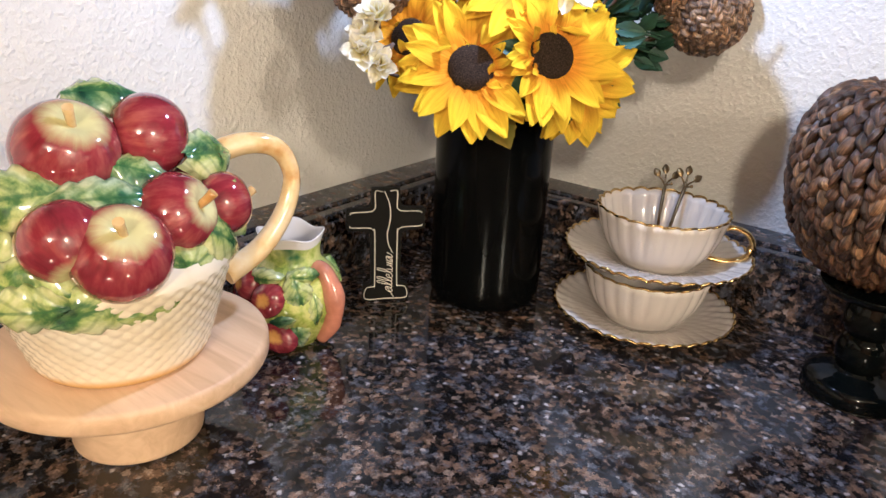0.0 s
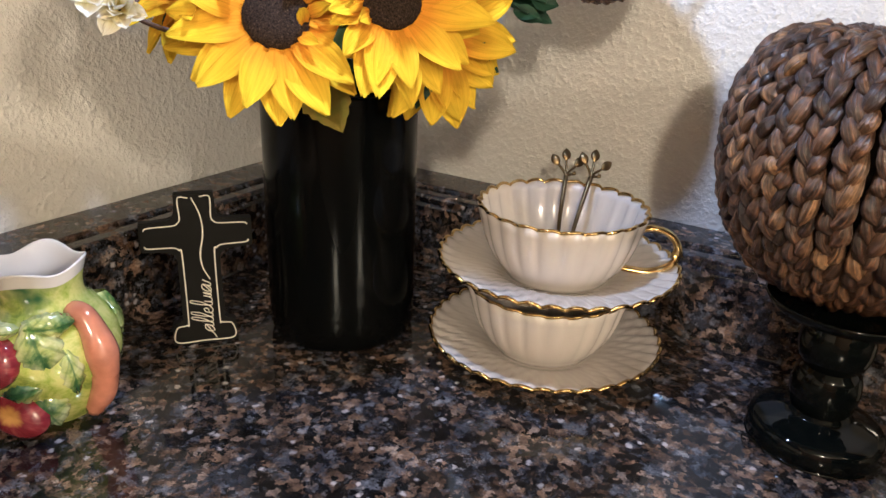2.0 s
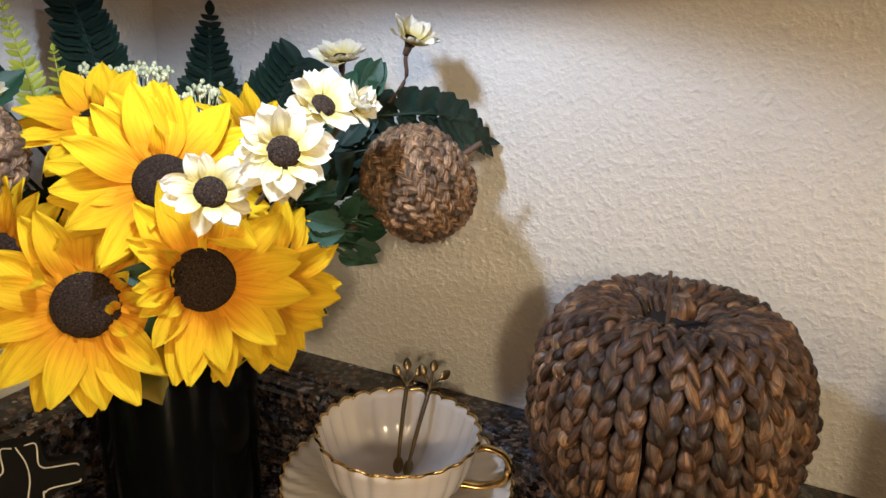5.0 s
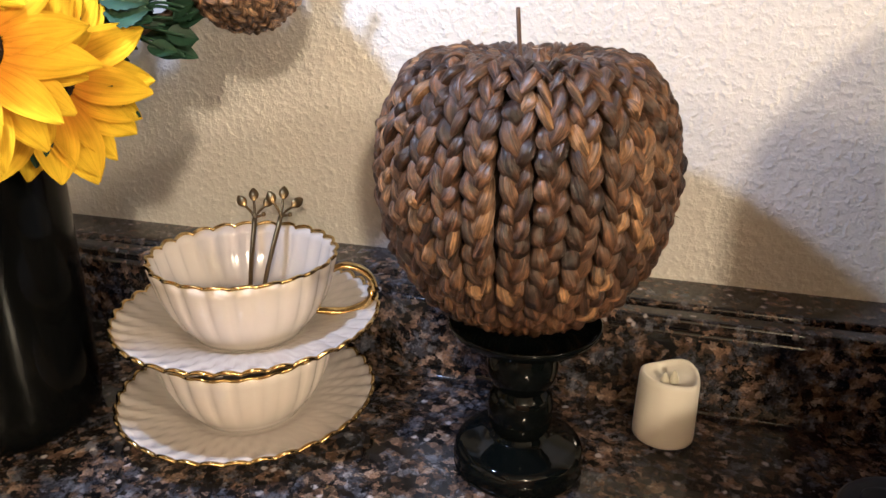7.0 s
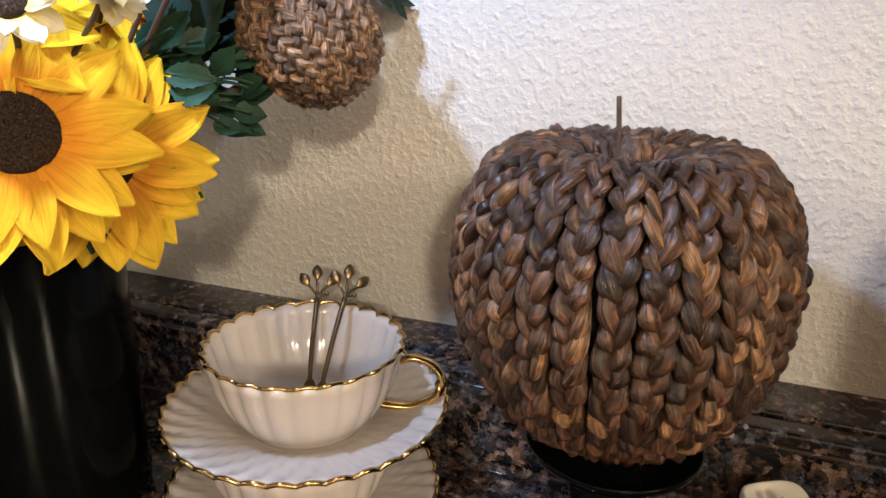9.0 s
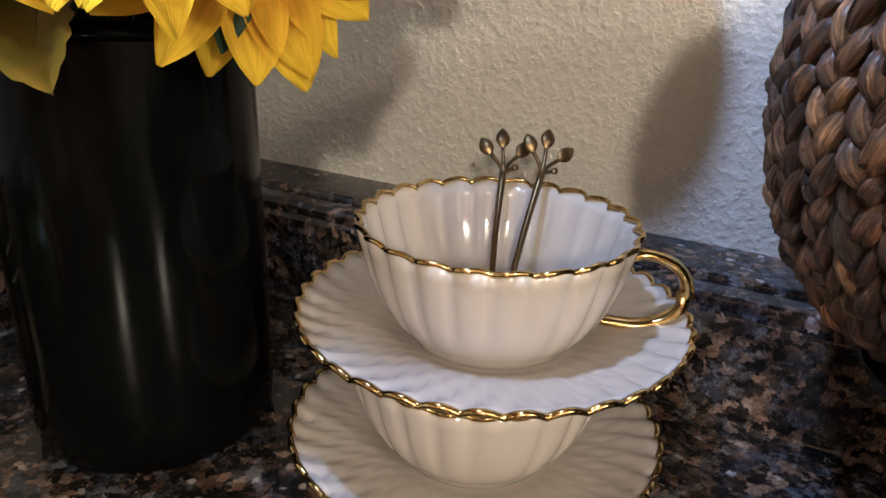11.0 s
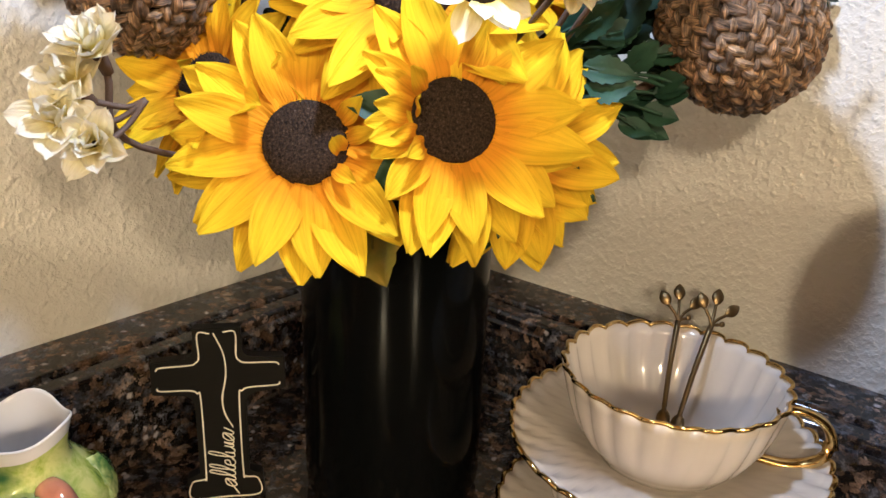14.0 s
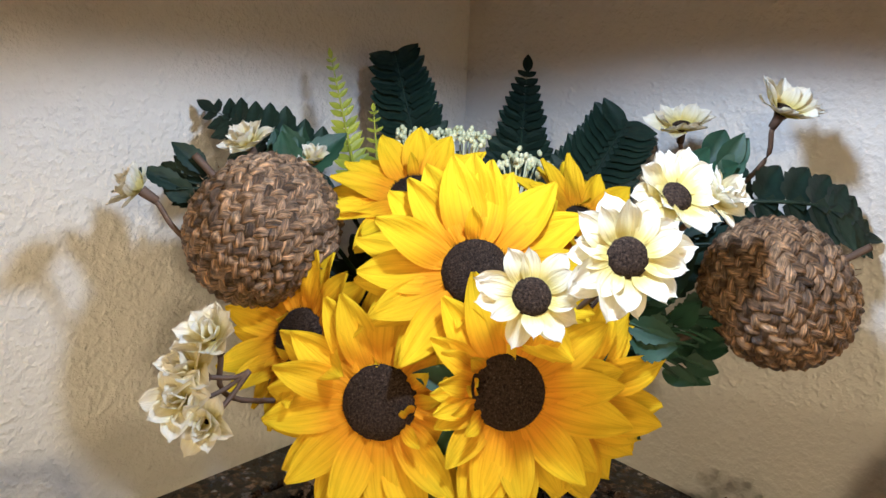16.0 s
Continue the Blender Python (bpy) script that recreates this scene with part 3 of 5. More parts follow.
# ---- woven pumpkin on a black candle stand ----
def strand_mesh(mat, bend, lift, point):
    """One plump braided lobe of unit size along y, pointed at both ends, z outwards."""
    bm = bmesh.new()

    def f(u, v):
        a = u * math.tau
        s = math.sin(math.pi * min(0.985, max(0.015, v ** 0.9))) ** point
        ridge = 1 + 0.10 * math.cos(5 * a + 4 * v) + 0.05 * math.cos(9 * a - 3 * v)
        return Vector((0.5 * s * math.cos(a) * ridge + bend * (4 * v * (1 - v) - 0.5), v - 0.5, 0.5 * s * math.sin(a) * ridge - 0.35 * (2 * v - 1) ** 2 + lift * (v - 0.5)))
    surf(bm, f, 14, 8, True)
    return mesh_of("strand", bm, mat)


def braid(curve, normal, step, width, thick, lean=0.6, jitter=0.16, slim=0.60):
    """Poses of two rows of lobes that lean to each other along a curve of 0..1; normal(s) points outwards."""
    pts = [curve(i / 400) for i in range(401)]
    acc = [0.0]
    for i in range(400):
        acc.append(acc[-1] + (pts[i + 1] - pts[i]).length)
    count = max(3, int(acc[-1] / step))
    out = []
    for k in range(2 * count):
        goal = (k + 0.5) / (2 * count) * acc[-1]
        i = min(399, int(np.searchsorted(acc, goal)))
        s = i / 400
        d = (pts[min(i + 1, 400)] - pts[max(i - 1, 0)]).normalized()
        o = normal(s)
        side = d.cross(o).normalized()
        sgn = 1 if k % 2 else -1
        j = 1 + random.uniform(-jitter, jitter)
        wd = width(s) if callable(width) else width
        y = (d - side * sgn * lean * random.uniform(0.75, 1.25)).normalized()
        z = o + side * sgn * 0.55
        z = (z - y * z.dot(y)).normalized()
        p = pts[i] + side * sgn * wd * 0.215 + o * random.uniform(-0.10, 0.10) * thick
        m = Matrix((y.cross(z), y, z)).transposed().to_4x4()
        out.append(Matrix.Translation(p) @ m @ Matrix.Diagonal((wd * slim * j, step * 2.05 * (1 + random.uniform(-jitter, jitter)), thick * random.uniform(0.85, 1.2), 1)))
    return out


def plait(parent, poses, meshes, mat, front, name):
    """Hangs the 300 foremost lobes under a thing one by one; the rest is one joined part."""
    order = sorted(poses, key=lambda m: -m.translation.dot(front))
    for m in order[:300]:
        part(name, random.choice(meshes), None, parent, m=m)
    bm = bmesh.new()
    for m in order[300:]:
        me = random.choice(meshes)
        n0 = len(bm.verts)
        bm.from_mesh(me)
        bm.verts.ensure_lookup_table()
        for v in bm.verts[n0:]:
            v.co = m @ v.co
    tagged(part("strand_backing", bm, mat, parent), kind="stuff")


def pumpkin(place):
    p = thing("woven_pumpkin", "dark brown pumpkin of braided water hyacinth on a black candle stand", "pumpkin ornament", Matrix.Translation(place))
    R, H = 0.0728, 0.0735

    def outline(s):
        a = s * math.pi
        r = R * max(0.0, math.sin(a)) ** 0.66 * (1 + 0.06 * math.cos(a))
        z = H * math.cos(a) * (1 - 0.24 * math.exp(-(s / 0.13) ** 2))
        return r, z
    # dark body behind the braids; its colour gives the grooves their shade
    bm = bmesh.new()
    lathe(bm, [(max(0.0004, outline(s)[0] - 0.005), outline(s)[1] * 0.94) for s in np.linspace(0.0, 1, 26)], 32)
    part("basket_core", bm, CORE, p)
    n = 30
    poses = []
    for k in range(n):
        a = k / n * math.tau
        e = Vector((math.cos(a), math.sin(a), 0))
        sway = random.uniform(-0.008, 0.008)

        def curve(s, e=e, sway=sway):
            r, z = outline(0.045 + 0.93 * s)
            q = Matrix.Rotation(sway * math.sin(3 * s), 3, "Z") @ e
            return q * (r + 0.0006) + Vector((0, 0, z))

        def normal(s, e=e):
            r0, z0 = outline(max(0.02, 0.04 + 0.93 * s))
            r1, z1 = outline(min(0.99, 0.06 + 0.93 * s))
            d = Vector((r1 - r0, z1 - z0))
            return (e * -d.y + Vector((0, 0, d.x))).normalized()
        poses += braid(curve, normal, 0.0104, lambda s: 0.0040 + 0.0090 * math.sin(math.pi * min(1, 0.05 + 0.93 * s)) ** 0.8, 0.0104, 0.42, 0.30)
    plait(p, poses, [strand_mesh(STRAW_DARK, b, l, q) for b, l, q in ((0.1, 0.2, 0.75), (-0.1, 0.3, 0.9), (0.0, 0.1, 0.65), (0.2, 0.25, 0.8), (-0.2, 0.15, 1.0))], STRAW_DARK, Vector((0.0, -1, 0.25)), "strand")
    bm = bmesh.new()
    for k in range(90):
        a = random.uniform(0, math.tau)
        r, h = outline(random.uniform(0.06, 0.9))
        b = Vector((r * math.cos(a), r * math.sin(a), h)) * 1.04
        tip = b + Vector((math.cos(a + random.uniform(-1, 1)), math.sin(a + random.uniform(-1, 1)), random.uniform(-0.6, 0.8))) * random.uniform(0.003, 0.008)
        tube(bm, [b, (b + tip) / 2 + Vector((0, 0, 0.0006)), tip], lambda s: 0.0004 * (1.05 - s), 4, 4)
    tagged(part("loose_fibre", bm, STRAW_DARK, p), kind="stuff")
    bm = bmesh.new()
    tube(bm, [(-0.004, -0.004, 0.040), (-0.0045, -0.005, 0.062), (-0.006, -0.008, 0.086)], 0.0011, 10, 8)
    part("wire_stem", bm, TWIG, p, "thin dark wire stem")
    bm = bmesh.new()

    def stub(u, v):
        a = u * math.tau
        r = (0.0105 - 0.004 * v) * (1 + 0.16 * math.cos(6 * a + 2 * v)) * (1 if v < 0.85 else 0.75)
        return Vector((r * math.cos(a), 0.016 + 0.8 * r * math.sin(a), 0.044 + 0.022 * v - 0.004 * (1 - abs(math.cos(3 * a))) * v))
    vs = surf(bm, stub, 30, 10, True)
    bm.faces.new(vs[-1])
    part("stub_stem", bm, STRAW_DARK, p, "short twisted fibre stem")
    return p


def candle_stand(x, y):
    s = thing("candle_stand", "glossy black turned candle stand with two bulbs", "candle stand", pose(x, y, 0))
    bm = bmesh.new()
    lathe(bm, [(0.0, 0.0), (0.034, 0.0), (0.0368, 0.0015), (0.0375, 0.005), (0.0372, 0.010), (0.0345, 0.0145), (0.026, 0.0175), (0.0185, 0.0195), (0.0155, 0.0225)], 56, n=40)
    part("round_foot", bm, BLACKWOOD, s)
    bm = bmesh.new()
    lathe(bm, [(0.0150, 0.0220), (0.0172, 0.026), (0.0186, 0.033), (0.0186, 0.040), (0.0172, 0.0465), (0.0145, 0.0505)], 48, n=24)
    part("lower_bulb", bm, BLACKWOOD, s)
    bm = bmesh.new()
    lathe(bm, [(0.0142, 0.0500), (0.0175, 0.0545), (0.0196, 0.061), (0.0196, 0.069), (0.0178, 0.0770), (0.016, 0.0810)], 48, n=24)
    part("upper_bulb", bm, BLACKWOOD, s)
    bm = bmesh.new()
    lathe(bm, [(0.014, 0.0800), (0.026, 0.0812), (0.037, 0.0845), (0.0410, 0.0885), (0.0418, 0.0908), (0.0408, 0.0916), (0.037, 0.0900), (0.026, 0.0884), (0.0, 0.0880)], 56, n=44)
    part("drip_plate", bm, BLACKWOOD, s)
    return s


candle_stand(0.506, -0.140)
pumpkin(Vector((0.4997, -0.1266, 0.1660)))


# ---- ivory battery candle ----
def led_candle(x, y):
    c = thing("led_candle", "small ivory battery candle with a wavy rim on the worktop", "candle", pose(x, y, 0, 0, 0, 20))

    def mod(a, r, z, v):
        k = max(0.0, (z - 0.03) / 0.013)
        return r, z + k * (0.0016 * math.sin(2 * a + 0.6) + 0.0008 * math.sin(3 * a))
    bm = bmesh.new()
    lathe(bm, [(0.0, 0.0), (0.0165, 0.0), (0.0182, 0.0012), (0.0185, 0.004), (0.0182, 0.020), (0.0178, 0.040), (0.0172, 0.0432), (0.0162, 0.0442), (0.0150, 0.0428), (0.0140, 0.0385), (0.0, 0.0370)], 48, mod)
    part("candle_body", bm, WAX, c)
    bm = bmesh.new()
    for dx, top in ((-0.0030, 0.0070), (0.0028, 0.0082)):
        lathe_top = Matrix.Translation((dx, 0.0, 0.0372))
        surf(bm, lambda u, v: lathe_top @ Vector((0.0034 * (1 - v) ** 0.6 * math.cos(u * math.tau), 0.0026 * (1 - v) ** 0.6 * math.sin(u * math.tau), top * v)), 12, 8, True)
    part("plastic_flame", bm, FLAME, c, "unlit translucent flame tip")


led_candle(0.588, -0.090)


# ---- coffee machine with a printed panel ----
def letters(text, size, m, parent, mat, name="printed_words", shear=0.0, depth=0.0003, label=""):
    cu = bpy.data.curves.new(name, "FONT")
    cu.body, cu.size, cu.shear, cu.extrude, cu.resolution_u = text, size, shear, depth, 3
    tmp = bpy.data.objects.new(name, cu)
    scene.collection.objects.link(tmp)
    me = bpy.data.meshes.new_from_object(tmp.evaluated_get(bpy.context.evaluated_depsgraph_get()))
    bpy.data.objects.remove(tmp)
    me.materials.append(mat)
    return part(name, me, mat, parent, label, m)


def rounded_slab(bm, x0, x1, y0, y1, levels, radius):
    """A rounded block lofted through (inset, height) levels."""
    def ring(u, inset):
        a = u * math.tau
        c, s = math.cos(a), math.sin(a)
        hx, hy = (x1 - x0) / 2 - inset, (y1 - y0) / 2 - inset
        k = max(0.002, radius - 0.3 * inset)
        sx, sy = (1 if c >= 0 else -1), (1 if s >= 0 else -1)
        ax, ay = (hx - k) * sx, (hy - k) * sy
        blend_x, blend_y = min(1.0, abs(c) * 40), min(1.0, abs(s) * 40)
        return Vector(((x0 + x1) / 2 + ax * blend_x + k * c, (y0 + y1) / 2 + ay * blend_y + k * s, 0))
    n = len(levels) - 1
    vs = surf(bm, lambda u, v: ring(u, levels[round(v * n)][0]) + Vector((0, 0, levels[round(v * n)][1])), 64, n, True)
    bm.faces.new(vs[0])
    bm.faces.new(vs[-1])


def coffee_machine():
    c = thing("coffee_machine", "black coffee machine with white drink names on its panel", "coffee machine", pose(0.672, -0.330, 0))
    bm = bmesh.new()
    rounded_slab(bm, -0.031, 0.15, -0.05, 0.108, [(0.030, 0.046), (0.016, 0.062), (0.005, 0.076), (0.0015, 0.0805), (0.0, 0.083), (0.0012, 0.0850), (0.004, 0.0860), (0.010, 0.0862)], 0.024)
    part("brew_head", bm, PLASTIC, c, "overhanging black head with drink names")
    bm = bmesh.new()
    rounded_slab(bm, 0.030, 0.28, -0.10, 0.100, [(0.0, 0.0), (0.0, 0.040), (0.004, 0.0445), (0.012, 0.046)], 0.02)
    part("front_body", bm, PLASTIC, c)
    bm = bmesh.new()
    rounded_slab(bm, 0.034, 0.30, 0.062, 0.212, [(0.0, 0.046), (0.0, 0.225), (0.004, 0.245), (0.012, 0.268), (0.024, 0.288), (0.042, 0.306), (0.060, 0.315), (0.070, 0.317)], 0.05)
    part("water_tower", bm, PLASTIC, c)
    bm = bmesh.new()
    lathe(bm, [(0.0, 0.0), (0.0105, 0.0), (0.0112, 0.001), (0.0105, 0.0022), (0.008, 0.0022), (0.0, 0.0014)], 32)
    part("round_button", bm, PLASTIC, c, m=pose(-0.014, 0.088, 0.0858) @ Matrix.Diagonal((0.8, 0.8, 0.5, 1)))
    for word, wx, wy in (("Latte", -0.0205, 0.0715), ("Cappuccino", -0.0235, 0.0610), ("Macchiato", -0.0195, 0.0545)):
        letters(word, 0.0032, pose(wx, wy, 0.0863, 0, 0, 30), c, LETTER, depth=0.00005)
    return c


coffee_machine()


# ---- black cross plaque ----
def cross_outline(grow=0.0):
    """Half a cross with a flared foot, mirrored: points (x, z) clockwise from the top left."""
    g = grow
    right = [(0.0098 + g, 0.105 + g), (0.0098 + g, 0.0915 + g), (0.0116 + g, 0.0882 + g), (0.0150 + g, 0.0868 + g), (0.0328 + g, 0.0864 + g), (0.0328 + g, 0.0722 - g), (0.0160 + g, 0.0717 - g),
             (0.0120 + g, 0.0697 - g), (0.0103 + g, 0.0655 - g), (0.0103 + g, 0.0190), (0.0118 + g, 0.0150 + g), (0.0182 + g, 0.0132 + g), (0.0188 + g, 0.0030 - g)]
    return right + [(-x, z) for x, z in reversed(right)]


def cross_plaque():
    a = math.degrees(math.atan2(0.029, 0.024))
    c = thing("cross_plaque", "small black cross plaque with white outline on the worktop", "cross", pose(0.131, -0.2665, 0.0002, -3, 0, a))
    bm = bmesh.new()
    pts = cross_outline(0.0028)
    front = [bm.verts.new((x, -0.004, z)) for x, z in pts]
    back = [bm.verts.new((x, 0.004, z)) for x, z in pts]
    n = len(pts)
    bm.faces.new(front)
    bm.faces.new(list(reversed(back)))
    for i in range(n):
        bm.faces.new((front[i], front[(i + 1) % n], back[(i + 1) % n], back[i]))
    bmesh.ops.bevel(bm, geom=list(bm.edges), offset=0.0006, segments=2, affect="EDGES")
    part("cross_board", bm, SLATE, c)
    pts = cross_outline(0.0)
    n = len(pts)

    def stroke(seq):
        bm = bmesh.new()
        tube(bm, [(x, -0.0042, z) for x, z in seq], 0.00062, 8 * len(seq), 6, 0.7)
        part("white_line", bm, LINE, c, "thin white drawn line")
    r = pts[:n // 2]
    stroke([(0.0035, r[0][1] + 0.0006)] + r[:4] + [(0.0300, 0.0862), (0.0326, 0.0845)])
    stroke([(0.0328, 0.0740), (0.0308, 0.0722)] + r[6:] + [(0.0, 0.0026)])
    left = [(-x, z) for x, z in r]
    stroke([(-0.0035, r[0][1])] + left[:4] + [(-0.0300, 0.0862), (-0.0326, 0.0845)])
    stroke([(-0.0328, 0.0740), (-0.0308, 0.0722)] + left[6:] + [(0.0, 0.0026)])
    stroke([(-0.0015, 0.1052), (0.0030, 0.093), (0.0038, 0.080), (0.0012, 0.066), (0.0022, 0.056), (0.0060, 0.0475)])
    SCRIPT = {"a": (1.0, ((0.75, 0.9), (0.3, 1.0), (0.0, 0.5), (0.25, 0.0), (0.7, 0.4), (0.8, 0.95), (0.75, 0.15), (1.05, 0.1))),
              "l": (0.65, ((0.1, 0.2), (0.5, 1.2), (0.55, 2.3), (0.3, 2.4), (0.2, 1.4), (0.3, 0.2), (0.65, 0.1))),
              "e": (0.8, ((0.1, 0.4), (0.6, 0.6), (0.5, 1.0), (0.15, 0.8), (0.15, 0.2), (0.55, 0.0), (0.85, 0.25))),
              "u": (0.95, ((0.05, 0.9), (0.1, 0.2), (0.4, 0.0), (0.7, 0.4), (0.75, 0.95), (0.75, 0.2), (1.0, 0.1))),
              "i": (0.45, ((0.05, 0.4), (0.2, 0.95), (0.2, 0.2), (0.5, 0.1)))}
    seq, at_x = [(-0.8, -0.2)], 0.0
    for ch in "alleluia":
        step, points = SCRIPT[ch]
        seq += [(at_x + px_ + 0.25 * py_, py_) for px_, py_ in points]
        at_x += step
    bm = bmesh.new()
    h = 0.0058
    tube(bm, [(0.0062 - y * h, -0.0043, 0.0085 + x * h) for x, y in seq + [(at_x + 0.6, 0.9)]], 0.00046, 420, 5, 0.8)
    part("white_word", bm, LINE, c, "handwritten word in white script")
    return c


cross_plaque()


# ---- wooden cake stand with the apple jug ----
def cake_stand(x, y):
    s = thing("cake_stand", "pale turned wooden cake stand under a ceramic apple jug", "cake stand", pose(x, y, 0))
    bm = bmesh.new()
    lathe(bm, [(0.0, 0.0), (0.038, 0.0), (0.0402, 0.0015), (0.0408, 0.004), (0.0405, 0.025), (0.0410, 0.0545)], 64)
    part("stand_foot", bm, WOOD, s)
    bm = bmesh.new()
    lathe(bm, [(0.0, 0.0545), (0.0825, 0.0545), (0.0848, 0.0555), (0.0857, 0.0575), (0.0857, 0.0650), (0.0848, 0.0672), (0.0825, 0.0682), (0.0, 0.0682)], 96)
    part("round_board", bm, WOOD, s)
    return s


STAND = Vector((0.142, -0.522, 0))
cake_stand(STAND.x, STAND.y)


def ceramic_leaf(bm, place, normal, tip, length, width, bend=0.25):
    """A thick veined leaf lying against a body."""
    n = Vector(normal).normalized()
    t = Vector(tip)
    t = (t - n * t.dot(n)).normalized()
    s = t.cross(n)
    p = Vector(place)

    def f(u, v):
        x = u * 2 - 1
        w = width / 2 * math.sin(math.pi * min(0.98, v * 0.94 + 0.04)) ** 0.75 * (1 + 0.10 * math.sin(v * 30) * abs(x))
        h = 0.0022 * (1 - x * x) - 0.0010 * math.exp(-(x / 0.10) ** 2) + 0.0006 * math.sin(v * 34 + abs(x) * 5) * abs(x)
        return p + t * length * (v - 0.5) + s * w * x + n * (h - bend * length * (v - 0.5) ** 2 * 1.6 - 0.10 * width * x * x)
    vs = surf(bm, f, 12, 14)
    low = [[bm.verts.new(v.co - n * 0.004) for v in (row[0], row[-1])] for row in vs]
    for j in range(14):
        bm.faces.new((vs[j][0], vs[j + 1][0], low[j + 1][0], low[j][0]))
        bm.faces.new((vs[j][-1], low[j][1], low[j + 1][1], vs[j + 1][-1]))


def apple_jug():
    place = Vector((0.138, -0.524, 0.0682))
    view = Vector((0.90, -0.44, 0)).normalized()
    right = Vector((0.44, 0.90, 0)).normalized()
    j = thing("apple_jug", "glazed ceramic jug shaped as a basket of red apples and leaves", "jug", Matrix.Translation(place + Vector((0.012, -0.006, 0))))
    bm = bmesh.new()

    def weave(a, r, z, v):
        k = 1.0 if 0.006 < z < 0.060 else 0.0
        return r * (1 + 0.022 * k * (math.sqrt(abs(math.sin(a * 18 + z * 420) * math.sin(a * 18 - z * 420))) - 0.4)), z
    prof = [(0.0, 0.0), (0.046, 0.0), (0.0490, 0.0015)] + [(0.0495 + 0.0185 * (z / 0.062), z) for z in np.linspace(0.004, 0.062, 52)] + [(0.062, 0.070), (0.048, 0.082), (0.0, 0.09)]
    lathe(bm, prof, 360, weave)
    part("basket_body", bm, BASKET, j)

    for c, r, stem in (((0.1345, -0.539, 0.194), 0.0285, (0.6, 0.02, 0.85)), ((0.141, -0.495, 0.196), 0.0252, (0.25, 0.85, -0.1)), ((0.1770, -0.5045, 0.160), 0.0238, (0.75, 0.45, 0.35)),
                       ((0.171, -0.564, 0.158), 0.0230, (0.75, 0.0, -0.62)), ((0.187, -0.544, 0.1505), 0.0268, (0.62, -0.12, 0.85)), ((0.172, -0.470, 0.157), 0.0195, (0.3, 0.9, 0.1)),
                       ((0.112, -0.568, 0.160), 0.024, (-0.6, -0.5, 0.5)), ((0.100, -0.520, 0.174), 0.027, (-0.7, 0.2, 0.6)), ((0.118, -0.478, 0.174), 0.024, (-0.3, 0.8, 0.5))):
        bm = bmesh.new()
        m = facing(Vector(c) - place, stem, random.uniform(0, 6))
        blob(bm, m, r, r, r * 0.95, 28, 20, 0.30)
        apple = part("red_apple", bm, RED, j)
        bm = bmesh.new()
        top = m @ Vector((0, 0, r * 0.60))
        d = (m.to_3x3() @ Vector((0.35, 0.1, 1))).normalized()
        tube(bm, [top, top + d * r * 0.25, top + d * r * 0.5 + Vector((0, 0, 0.001))], lambda s: 0.0022 + 0.0008 * s, 6, 8)
        part("apple_stalk", bm, OCHRE, apple, "short brown glazed stalk")
    for p, n, t, ln, w in (((0.126, -0.509, 0.221), (0.6, 0.0, 0.75), (0.35, 0.95, 0.1), 0.046, 0.026), ((0.153, -0.574, 0.180), (0.8, -0.3, 0.5), (-0.2, -0.9, 0.05), 0.045, 0.034),
                           ((0.172, -0.543, 0.176), (0.75, -0.2, 0.6), (0.3, 0.9, -0.05), 0.060, 0.028), ((0.165, -0.515, 0.184), (0.7, -0.1, 0.6), (0.4, 0.8, -0.4), 0.038, 0.024),
                           ((0.164, -0.468, 0.186), (0.7, 0.3, 0.4), (0.3, 0.9, 0.15), 0.042, 0.032), ((0.184, -0.464, 0.156), (0.7, 0.7, 0.1), (0.1, 0.2, -1), 0.036, 0.018),
                           ((0.191, -0.482, 0.142), (0.8, 0.45, 0.1), (0.35, 0.8, -0.35), 0.046, 0.028), ((0.198, -0.511, 0.136), (0.9, 0.1, 0.2), (0.4, 0.85, 0.35), 0.056, 0.030),
                           ((0.193, -0.560, 0.128), (0.85, -0.35, 0.1), (-0.35, -0.85, -0.3), 0.052, 0.030), ((0.172, -0.586, 0.138), (0.7, -0.7, 0.1), (-0.4, -0.8, 0.25), 0.048, 0.034),
                           ((0.150, -0.594, 0.152), (0.6, -0.75, 0.2), (-0.5, -0.6, 0.6), 0.044, 0.032), ((0.200, -0.538, 0.123), (0.9, -0.2, 0.0), (0.4, 0.9, 0.1), 0.056, 0.024),
                           ((0.176, -0.590, 0.130), (0.75, -0.65, 0.0), (-0.6, -0.7, 0.0), 0.040, 0.026)):
        bm = bmesh.new()
        ceramic_leaf(bm, Vector(p) - place, n, t, ln, w)
        part("glazed_leaf", bm, LEAFGLAZE, j)
    bm = bmesh.new()
    pts = [(0.143, -0.468, 0.176), (0.154, -0.439, 0.185), (0.162, -0.418, 0.180), (0.1660, -0.410, 0.161), (0.167, -0.418, 0.138), (0.165, -0.437, 0.117), (0.162, -0.464, 0.105)]
    tube(bm, [Vector(p) - place for p in pts], lambda s: 0.0058 + 0.0022 * abs(2 * s - 1), 36, 14, 1.0)
    part("jug_handle", bm, OCHRE, j, "yellow ochre branch handle")
    return j


apple_jug()


